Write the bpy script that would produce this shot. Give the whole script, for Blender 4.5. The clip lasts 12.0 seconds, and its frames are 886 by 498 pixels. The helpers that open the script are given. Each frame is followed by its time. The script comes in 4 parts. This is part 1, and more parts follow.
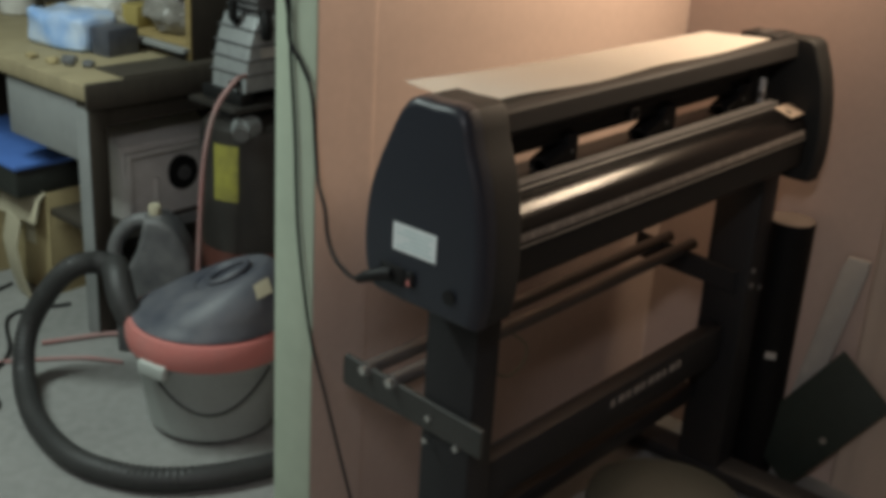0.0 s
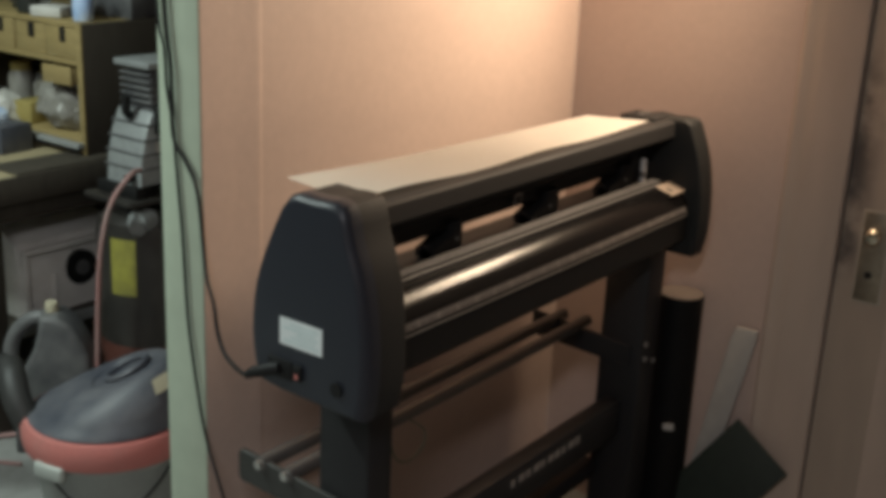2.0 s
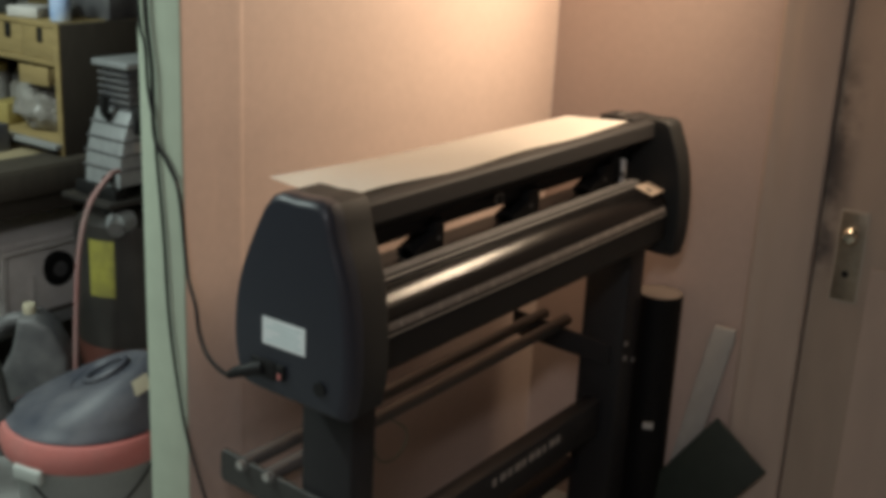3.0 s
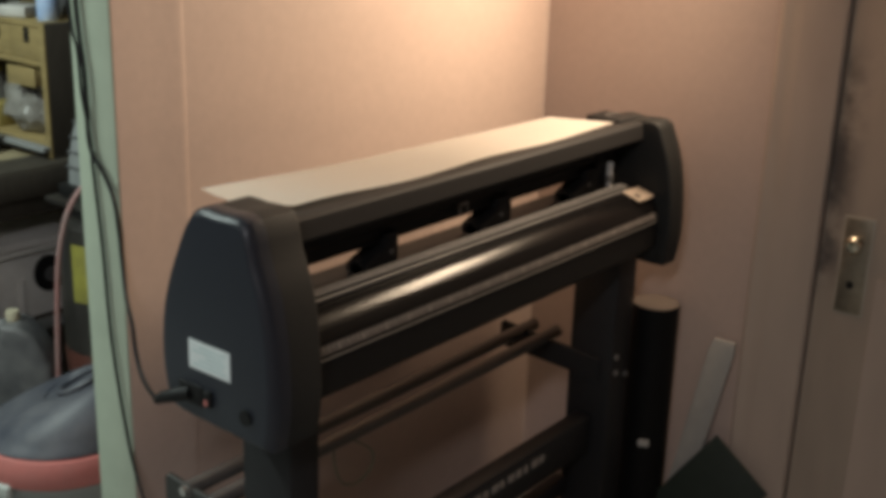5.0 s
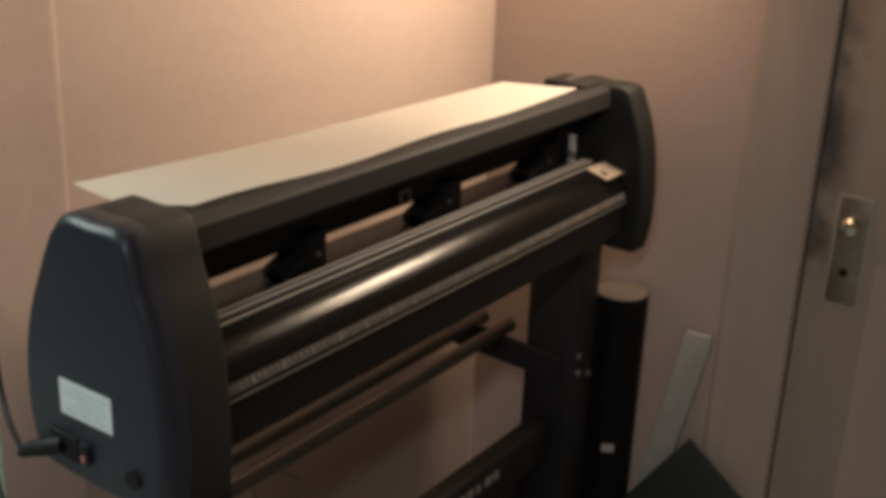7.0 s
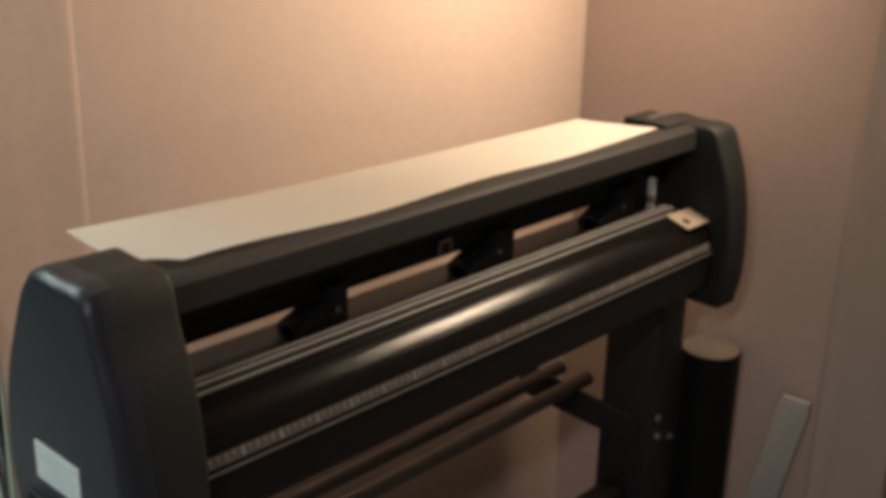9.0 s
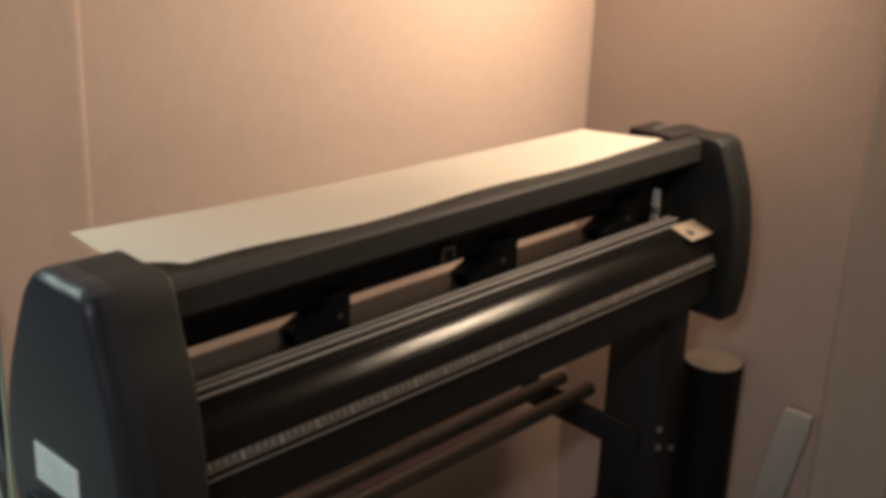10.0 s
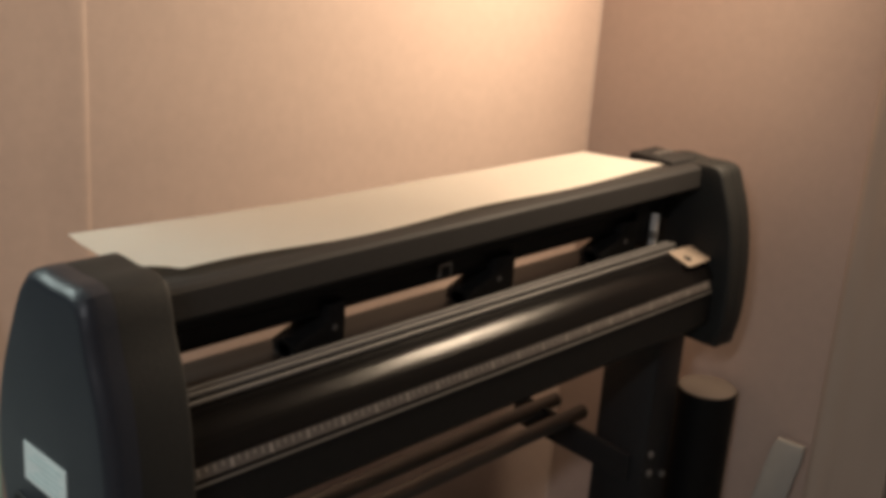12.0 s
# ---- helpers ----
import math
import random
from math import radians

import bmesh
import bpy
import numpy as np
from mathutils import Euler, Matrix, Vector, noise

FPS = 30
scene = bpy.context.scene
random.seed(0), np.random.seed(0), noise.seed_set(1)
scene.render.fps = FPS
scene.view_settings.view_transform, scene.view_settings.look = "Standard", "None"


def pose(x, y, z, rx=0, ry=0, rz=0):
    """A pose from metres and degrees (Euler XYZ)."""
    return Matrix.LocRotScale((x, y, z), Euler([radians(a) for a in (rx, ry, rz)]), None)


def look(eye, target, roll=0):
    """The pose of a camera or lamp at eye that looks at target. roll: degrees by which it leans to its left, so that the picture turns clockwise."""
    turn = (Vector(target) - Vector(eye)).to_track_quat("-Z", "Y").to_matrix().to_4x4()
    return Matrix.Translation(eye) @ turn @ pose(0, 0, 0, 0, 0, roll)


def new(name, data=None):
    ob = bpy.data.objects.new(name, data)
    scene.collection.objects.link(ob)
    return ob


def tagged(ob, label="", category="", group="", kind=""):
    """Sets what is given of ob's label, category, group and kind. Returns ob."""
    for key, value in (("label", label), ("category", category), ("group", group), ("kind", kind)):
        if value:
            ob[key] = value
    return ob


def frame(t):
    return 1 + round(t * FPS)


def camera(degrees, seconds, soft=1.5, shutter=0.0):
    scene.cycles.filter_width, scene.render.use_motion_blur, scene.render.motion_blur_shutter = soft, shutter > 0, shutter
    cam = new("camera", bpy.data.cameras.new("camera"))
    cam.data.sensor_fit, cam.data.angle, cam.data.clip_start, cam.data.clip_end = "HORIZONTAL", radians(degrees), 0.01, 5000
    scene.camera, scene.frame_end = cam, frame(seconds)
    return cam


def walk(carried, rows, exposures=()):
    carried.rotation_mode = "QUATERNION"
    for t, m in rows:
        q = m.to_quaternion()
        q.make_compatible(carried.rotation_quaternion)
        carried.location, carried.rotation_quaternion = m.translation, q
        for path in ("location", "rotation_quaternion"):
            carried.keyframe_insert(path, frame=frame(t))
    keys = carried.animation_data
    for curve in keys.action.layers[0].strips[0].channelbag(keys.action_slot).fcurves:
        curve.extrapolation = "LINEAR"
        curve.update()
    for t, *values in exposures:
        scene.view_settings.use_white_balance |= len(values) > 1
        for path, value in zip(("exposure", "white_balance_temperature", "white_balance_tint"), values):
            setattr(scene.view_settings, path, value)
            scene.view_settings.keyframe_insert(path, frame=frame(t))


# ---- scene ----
SOFT = 4.9
EXPOSURES = ((0.0, -0.12), (0.5, -0.03), (1.0, 0.0), (12.0, 0.0))
cam = camera(42.43, 12.0, soft=SOFT)
ROWS = [
    (0.0, -1.1432, -1.0359, 1.4642, 68.578, -3.307, -48.393),
    (0.5, -1.1136, -1.0837, 1.492, 70.648, -2.477, -51.024),
    (1.0, -1.1129, -1.0917, 1.4973, 72.168, -2.038, -51.634),
    (1.5, -1.1199, -1.0956, 1.4969, 72.59, -2.147, -52.21),
    (2.0, -1.126, -1.0875, 1.4992, 72.542, -2.49, -52.936),
    (2.5, -1.1316, -1.0715, 1.4995, 72.502, -2.687, -53.811),
    (3.0, -1.1354, -1.0835, 1.496, 72.701, -2.718, -54.098),
    (5.0, -0.9334, -1.138, 1.5006, 72.152, -1.834, -51.401),
    (5.5, -0.8449, -1.1428, 1.4903, 71.692, -1.434, -50.018),
    (6.0, -0.7939, -1.1087, 1.4928, 70.75, -1.399, -50.025),
    (6.5, -0.7427, -1.0002, 1.4879, 69.822, -1.832, -53.036),
    (7.0, -0.6799, -0.9272, 1.4633, 69.754, -2.328, -54.833),
    (7.5, -0.5906, -0.9312, 1.4576, 69.95, -1.677, -52.163),
    (9.5, -0.4699, -0.9588, 1.4748, 70.315, -1.683, -46.495),
    (10.0, -0.4718, -0.9571, 1.4713, 70.628, -2.205, -46.408),
    (10.5, -0.4729, -0.956, 1.4688, 70.945, -2.832, -46.263),
    (11.0, -0.4746, -0.9594, 1.4666, 71.286, -3.272, -46.113),
    (11.5, -0.4754, -0.9625, 1.4636, 71.674, -3.541, -45.98),
    (12.0, -0.4735, -0.9648, 1.4634, 71.772, -4.055, -45.771),
]
walk(cam, [(t, pose(x, y, z, rx, ry, rz)) for t, x, y, z, rx, ry, rz in ROWS], EXPOSURES)

# ---- world and light ----
world = bpy.data.worlds.new("world")
scene.world = world
world.use_nodes = True
world.node_tree.nodes["Background"].inputs["Color"].default_value = (0.5, 0.6, 0.7, 1)
world.node_tree.nodes["Background"].inputs["Strength"].default_value = 0.02


def lamp(name, kind, at, energy, colour, size=0.05, target=None, spread=None, size_y=None):
    data = bpy.data.lights.new(name, kind)
    data.energy, data.color = energy, colour
    if kind == "AREA":
        data.size = size
        if size_y:
            data.shape, data.size_y = "RECTANGLE", size_y
    else:
        data.shadow_soft_size = size
    ob = new(name, data)
    ob.matrix_world = look(at, target) if target else pose(*at)
    return ob


# warm shaded bulb high over the far end of the cutter, cool tubes under the workshop ceiling
bulb = lamp("alcove_lamp", "SPOT", (1.155, -0.235, 1.57), 52.0, (1.0, 0.765, 0.535), 0.12, target=(0.42, 0.22, 1.12))
bulb.data.spot_size, bulb.data.spot_blend = math.radians(174), 1.0
lamp("workshop_tube", "AREA", (-0.8, 1.5, 2.33), 50.0, (0.86, 1.0, 0.94), 1.2, target=(-0.8, 1.5, 0), size_y=0.12)
lamp("room_tube", "AREA", (-1.9, -1.25, 2.33), 30.0, (0.97, 0.96, 0.99), 1.2, target=(-1.9, -1.25, 0), size_y=0.12)

# ---- materials ----


def material(name, colour, rough=0.5, metal=0.0, vary=0.12, grain=40.0, bump=0.05, stain=0.10, stain_scale=3.0, stretch=(1, 1, 1), spec=0.5, tint=None):
    m = bpy.data.materials.new(name)
    m.use_nodes = True
    nt = m.node_tree
    b = nt.nodes["Principled BSDF"]
    b.inputs["Metallic"].default_value = metal
    b.inputs["Specular IOR Level"].default_value = spec
    tc = nt.nodes.new("ShaderNodeTexCoord")
    mp = nt.nodes.new("ShaderNodeMapping")
    mp.inputs["Scale"].default_value = stretch
    nt.links.new(tc.outputs["Object"], mp.inputs["Vector"])
    fine = nt.nodes.new("ShaderNodeTexNoise")
    fine.inputs["Scale"].default_value, fine.inputs["Detail"].default_value = grain, 6
    wide = nt.nodes.new("ShaderNodeTexNoise")
    wide.inputs["Scale"].default_value, wide.inputs["Detail"].default_value = stain_scale, 4
    nt.links.new(mp.outputs["Vector"], fine.inputs["Vector"])
    nt.links.new(mp.outputs["Vector"], wide.inputs["Vector"])
    dark = tint or [c * 0.6 for c in colour]

    def blend(factor, amount, first, second):
        mix = nt.nodes.new("ShaderNodeMix")
        mix.data_type = "RGBA"
        rng = nt.nodes.new("ShaderNodeMapRange")
        rng.inputs["From Min"].default_value, rng.inputs["From Max"].default_value = 0.35, 0.68
        rng.inputs["To Max"].default_value = amount
        nt.links.new(factor, rng.inputs["Value"])
        nt.links.new(rng.outputs["Result"], mix.inputs["Factor"])
        if isinstance(first, bpy.types.NodeSocket):
            nt.links.new(first, mix.inputs["A"])
        else:
            mix.inputs["A"].default_value = (*first, 1)
        mix.inputs["B"].default_value = (*second, 1)
        return mix.outputs["Result"]

    c = blend(wide.outputs["Fac"], stain, colour, dark)
    c = blend(fine.outputs["Fac"], vary, c, [min(1, v * 1.5 + 0.01) for v in colour])
    nt.links.new(c, b.inputs["Base Color"])
    rr = nt.nodes.new("ShaderNodeMapRange")
    rr.inputs["To Min"].default_value, rr.inputs["To Max"].default_value = max(0.02, rough - 0.08), min(1, rough + 0.10)
    nt.links.new(wide.outputs["Fac"], rr.inputs["Value"])
    nt.links.new(rr.outputs["Result"], b.inputs["Roughness"])
    if bump:
        bp = nt.nodes.new("ShaderNodeBump")
        bp.inputs["Strength"].default_value, bp.inputs["Distance"].default_value = bump, 0.004
        nt.links.new(fine.outputs["Fac"], bp.inputs["Height"])
        nt.links.new(bp.outputs["Normal"], b.inputs["Normal"])
    return m


WALL = material("wall_paint", (0.520, 0.402, 0.345), 0.55, vary=0.10, grain=60, bump=0.10, stain=0.14, stain_scale=2.2)
# wall end's colour holds the green cast of the workshop light
GREENLIT = material("green_lit_paint", (0.45, 0.52, 0.41), 0.5, vary=0.10, grain=30, bump=0.06, stain=0.25, stain_scale=5)
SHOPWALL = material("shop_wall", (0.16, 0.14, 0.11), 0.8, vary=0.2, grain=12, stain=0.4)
CEIL = material("ceiling_paint", (0.55, 0.52, 0.46), 0.8, stain=0.2)
CONCRETE = material("concrete", (0.24, 0.24, 0.228), 0.85, vary=0.25, grain=35, bump=0.2, stain=0.5, stain_scale=2.5)
TRIM = material("door_paint", (0.485, 0.392, 0.325), 0.45, vary=0.10, grain=25, bump=0.05, stain=0.42, stain_scale=4, stretch=(1, 1, 0.25))
DOOR = material("handled_door_paint", (0.45, 0.37, 0.30), 0.45, vary=0.10, grain=25, bump=0.05, stain=0.42, stain_scale=4, stretch=(1, 1, 0.25))


def handle_dirt(m, edge, low, high):
    """Greasy dirt rubbed into the paint along the closing edge above and beside the lock."""
    nt = m.node_tree
    shader = nt.nodes["Principled BSDF"]
    paint = shader.inputs["Base Color"].links[0].from_socket
    tc, sep, spots = (nt.nodes.new(k) for k in ("ShaderNodeTexCoord", "ShaderNodeSeparateXYZ", "ShaderNodeTexNoise"))
    spots.inputs["Scale"].default_value, spots.inputs["Detail"].default_value = 16, 5
    nt.links.new(tc.outputs["Object"], sep.inputs["Vector"])
    nt.links.new(tc.outputs["Object"], spots.inputs["Vector"])
    factor = None
    for source, lo, hi in ((sep.outputs["Y"], edge - 0.072, edge - 0.010), (sep.outputs["Z"], low - 0.06, low + 0.05), (sep.outputs["Z"], high + 0.08, high - 0.10), (spots.outputs["Fac"], 0.30, 0.62)):
        ramp = nt.nodes.new("ShaderNodeMapRange")
        ramp.interpolation_type = "SMOOTHSTEP"
        ramp.inputs["From Min"].default_value, ramp.inputs["From Max"].default_value = lo, hi
        nt.links.new(source, ramp.inputs["Value"])
        if factor is None:
            factor = ramp.outputs["Result"]
        else:
            times = nt.nodes.new("ShaderNodeMath")
            times.operation = "MULTIPLY"
            nt.links.new(factor, times.inputs[0])
            nt.links.new(ramp.outputs["Result"], times.inputs[1])
            factor = times.outputs["Value"]
    mix = nt.nodes.new("ShaderNodeMix")
    mix.data_type = "RGBA"
    mix.inputs["B"].default_value = (0.10, 0.085, 0.078, 1)
    nt.links.new(factor, mix.inputs["Factor"])
    nt.links.new(paint, mix.inputs["A"])
    nt.links.new(mix.outputs["Result"], shader.inputs["Base Color"])


handle_dirt(DOOR, -0.379, 0.76, 1.20)
BRASS = material("worn_brass", (0.33, 0.285, 0.22), 0.38, metal=0.75, vary=0.3, grain=60, stain=0.6, stain_scale=18)
KNOB = material("polished_brass", (0.62, 0.54, 0.42), 0.2, metal=0.95, vary=0.2, stain=0.4, stain_scale=30)
EDGE = material("painted_over_edge", (0.46, 0.41, 0.33), 0.5, vary=0.15, stain=0.3, stain_scale=20)
CAP = material("cap_plastic", (0.019, 0.022, 0.031), 0.40, vary=0.15, grain=300, bump=0.12, stain=0.2, stain_scale=6)
CAPIN = material("grey_plastic", (0.0155, 0.016, 0.0155), 0.6, vary=0.2, grain=300, bump=0.12, stain=0.2, stain_scale=6, spec=0.3)
BLACK = material("black_enamel", (0.0075, 0.0072, 0.0072), 0.55, vary=0.2, grain=200, bump=0.03, stain=0.2, spec=0.22)
BEAM = material("beam_enamel", (0.015, 0.014, 0.014), 0.68, vary=0.2, grain=200, bump=0.05, stain=0.2, spec=0.3)
BRACKET = material("bracket_enamel", (0.034, 0.034, 0.031), 0.55, vary=0.2, grain=120, bump=0.05, stain=0.4, stain_scale=14)
LEG = material("leg_enamel", (0.013, 0.013, 0.0145), 0.5, vary=0.2, grain=200, bump=0.05, stain=0.3, spec=0.4)
PLATEN = material("brushed_black_platen", (0.0045, 0.004, 0.004), 0.215, vary=0.12, grain=130, bump=0.22, stain=0.35, stain_scale=14, stretch=(0.035, 1.5, 1.5), spec=0.22)
brush = PLATEN.node_tree.nodes.new("ShaderNodeCombineXYZ")          # rolled along the machine, so that gloss spreads across it
brush.inputs["Y"].default_value = 1.0
PLATEN.node_tree.links.new(brush.outputs["Vector"], PLATEN.node_tree.nodes["Principled BSDF"].inputs["Tangent"])
PLATEN.node_tree.nodes["Principled BSDF"].inputs["Anisotropic"].default_value = 0.40
CHROME = material("chrome", (0.62, 0.60, 0.58), 0.38, metal=1.0, stain=0.2)
STEEL = material("dull_steel", (0.26, 0.25, 0.24), 0.4, metal=0.7, vary=0.25, grain=80, stain=0.4, stain_scale=12)
STRIP = material("strip_metal", (0.17, 0.163, 0.16), 0.55, metal=0.2, vary=0.3, grain=40, stain=0.3, stretch=(0.1, 1, 1))
RULER = material("ruler_strip", (0.075, 0.066, 0.062), 0.5, vary=0.3, grain=200)
MARK = material("white_ink", (0.65, 0.62, 0.58), 0.6)
TICK = material("scale_ink", (0.21, 0.19, 0.175), 0.6, vary=0.5, grain=150, stain=0.6, stain_scale=30)
RUBBER = material("black_rubber", (0.009, 0.009, 0.009), 0.6, bump=0.1, spec=0.3)
PAPER = material("cream_paper", (0.96, 0.90, 0.81), 0.75, vary=0.05, grain=90, bump=0.03, stain=0.06, stain_scale=5)
LABEL = material("label_paper", (0.70, 0.76, 0.76), 0.5, vary=0.08, stain=0.15, stain_scale=30)
LABELINK = material("label_ink", (0.42, 0.55, 0.55), 0.6)
STICKER = material("sticker", (0.27, 0.215, 0.17), 0.5, stain=0.15, stain_scale=30)
CORD = material("black_cord", (0.009, 0.009, 0.010), 0.5, bump=0, spec=0.3)
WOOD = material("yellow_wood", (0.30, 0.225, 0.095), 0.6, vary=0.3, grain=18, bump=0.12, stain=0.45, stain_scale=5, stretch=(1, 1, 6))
# brown wood, darkened in colour for the shade on bench and shelf faces
SHADEDWOOD = material("shaded_dark_wood", (0.046, 0.038, 0.028), 0.65, vary=0.3, grain=18, bump=0.12, stain=0.5, stain_scale=5, stretch=(6, 6, 1))
GREYPANEL = material("grey_laminate", (0.26, 0.27, 0.265), 0.6, stain=0.35, stain_scale=6)
VACTANK = material("vac_grey_plastic", (0.34, 0.36, 0.34), 0.5, vary=0.1, grain=90, stain=0.35, stain_scale=7)
VACRED = material("vac_red_plastic", (0.52, 0.16, 0.14), 0.5, vary=0.12, grain=90, stain=0.4, stain_scale=9, tint=(0.35, 0.20, 0.18))
VACLID = material("vac_dark_plastic", (0.050, 0.055, 0.072), 0.5, vary=0.3, grain=60, stain=0.75, stain_scale=11, tint=(0.15, 0.15, 0.16))
HOSE = material("hose_plastic", (0.022, 0.022, 0.022), 0.55, vary=0.3, grain=40, stain=0.4, tint=(0.06, 0.06, 0.055))
TANK = material("tank_enamel", (0.022, 0.020, 0.018), 0.35, vary=0.2, grain=40, stain=0.5, stain_scale=8, tint=(0.05, 0.045, 0.04))
TANKRED = material("tank_red", (0.11, 0.042, 0.032), 0.45, stain=0.5, stain_scale=9)
YELLOW = material("yellow_label", (0.33, 0.31, 0.055), 0.5, vary=0.25, grain=50, stain=0.75, stain_scale=16, tint=(0.16, 0.15, 0.05))
LATCH = material("pale_latch_plastic", (0.42, 0.45, 0.42), 0.5, stain=0.3, stain_scale=14)
ALU = material("cast_aluminium", (0.34, 0.36, 0.36), 0.45, metal=0.4, vary=0.3, grain=60, bump=0.15, stain=0.4, stain_scale=12)
REDHOSE = material("red_hose", (0.34, 0.165, 0.155), 0.55, vary=0.3, grain=30, stain=0.6, stain_scale=8, tint=(0.30, 0.25, 0.23))
WHITEPLASTIC = material("dusty_white_plastic", (0.60, 0.59, 0.55), 0.55, stain=0.5, stain_scale=9, tint=(0.2, 0.18, 0.15))
GREYPLASTIC = material("grey_jug_plastic", (0.070, 0.071, 0.076), 0.5, stain=0.7, stain_scale=12, tint=(0.19, 0.19, 0.185))
BLUE = material("blue_cover", (0.07, 0.16, 0.46), 0.5, vary=0.2, stain=0.35, stain_scale=10)
PALEBLUE = material("pale_blue_wrap", (0.26, 0.42, 0.72), 0.32, vary=0.2, stain=0.85, stain_scale=9, tint=(0.78, 0.82, 0.84))
CARD = material("cardboard", (0.36, 0.29, 0.15), 0.8, vary=0.15, grain=40, stain=0.4, stain_scale=7)
CLOUDY = material("cloudy_plastic", (0.27, 0.26, 0.235), 0.3, vary=0.4, grain=20, stain=0.6, stain_scale=14, tint=(0.12, 0.10, 0.08))
CARDCORE = material("tan_core", (0.15, 0.12, 0.10), 0.8, vary=0.15, stain=0.3, stain_scale=20)
DECK = material("deck_metal", (0.016, 0.0145, 0.014), 0.5, metal=0.1, vary=0.4, grain=60, bump=0.04, stain=0.3, stain_scale=10, stretch=(0.06, 1.5, 1.5), spec=0.25)
ROLLER = material("roller_grey", (0.12, 0.113, 0.108), 0.45, metal=0.3, vary=0.3, grain=40, stain=0.4, stain_scale=10, stretch=(0.2, 1, 1))
WIRE = material("thin_wire", (0.20, 0.22, 0.15), 0.5)
BLACKVINYL = material("black_vinyl", (0.003, 0.003, 0.0033), 0.6, vary=0.1, bump=0.02, spec=0.2)
BENCHTOP = material("bench_wood", (0.30, 0.25, 0.15), 0.65, vary=0.3, grain=14, bump=0.12, stain=0.5, stain_scale=4, stretch=(1, 6, 1))
CARDYELLOW = material("yellow_card", (0.34, 0.27, 0.085), 0.75, stain=0.4, stain_scale=12)
CARDPALE = material("pale_card", (0.46, 0.42, 0.30), 0.8, stain=0.35, stain_scale=10)
PANGREEN = material("dark_green_plastic", (0.014, 0.022, 0.018), 0.5, vary=0.2, stain=0.3, stain_scale=9)
PANWHITE = material("pale_grey_handle", (0.38, 0.365, 0.34), 0.5, stain=0.3, stain_scale=9)
MACHINE = material("dusty_machine_plastic", (0.80, 0.78, 0.74), 0.55, vary=0.15, stain=0.4, stain_scale=9, tint=(0.42, 0.40, 0.37))
BINGREY = material("dark_bin_plastic", (0.022, 0.025, 0.021), 0.55, stain=0.5, stain_scale=9)

# ---- mesh helpers ----


def box(bm, x0, x1, y0, y1, z0, z1, bevel=0.0, segments=2):
    r = bmesh.ops.create_cube(bm, size=1.0, matrix=Matrix.Translation(((x0 + x1) / 2, (y0 + y1) / 2, (z0 + z1) / 2)) @ Matrix.Diagonal((abs(x1 - x0), abs(y1 - y0), abs(z1 - z0), 1)))
    if bevel:
        edges = {e for v in r["verts"] for e in v.link_edges}
        bmesh.ops.bevel(bm, geom=list(edges), offset=bevel, segments=segments, profile=0.5, affect="EDGES")
    return bm


def prism(bm, profile, x0, x1, bevel=0.0, segments=3, axis="x", ends=(0, 1)):
    """A profile of (a, b) pairs swept along an axis."""
    def at(a, b, s):
        return {"x": (s, a, b), "y": (a, s, b), "z": (a, b, s)}[axis]
    lo = [bm.verts.new(at(a, b, x0)) for a, b in profile]
    hi = [bm.verts.new(at(a, b, x1)) for a, b in profile]
    n = len(profile)
    caps = [bm.faces.new(lo), bm.faces.new(list(reversed(hi)))]
    for i in range(n):
        bm.faces.new((lo[i], hi[i], hi[(i + 1) % n], lo[(i + 1) % n]))
    bmesh.ops.recalc_face_normals(bm, faces=bm.faces)
    if bevel:
        edges = {e for k in ends for e in caps[k].edges}
        bmesh.ops.bevel(bm, geom=list(edges), offset=bevel, segments=segments, profile=0.5, affect="EDGES")
    return bm


def smooth_profile(points, steps=5):
    """A closed Catmull-Rom curve through the points."""
    out, n = [], len(points)
    for i in range(n):
        p = [Vector(points[(i + k) % n]) for k in (-1, 0, 1, 2)]
        for s in range(steps):
            t = s / steps
            out.append(tuple(0.5 * (2 * p[1] + (p[2] - p[0]) * t + (2 * p[0] - 5 * p[1] + 4 * p[2] - p[3]) * t ** 2 + (3 * p[1] - p[0] - 3 * p[2] + p[3]) * t ** 3)))
    return out


def spline(points, steps=8):
    pts = [Vector(p) for p in points]
    pts = [2 * pts[0] - pts[1]] + pts + [2 * pts[-1] - pts[-2]]
    out = []
    for i in range(1, len(pts) - 2):
        a, b, c, d = pts[i - 1:i + 3]
        for s in range(steps):
            t = s / steps
            out.append(0.5 * (2 * b + (c - a) * t + (2 * a - 5 * b + 4 * c - d) * t ** 2 + (3 * b - a - 3 * c + d) * t ** 3))
    return out + [pts[-2]]


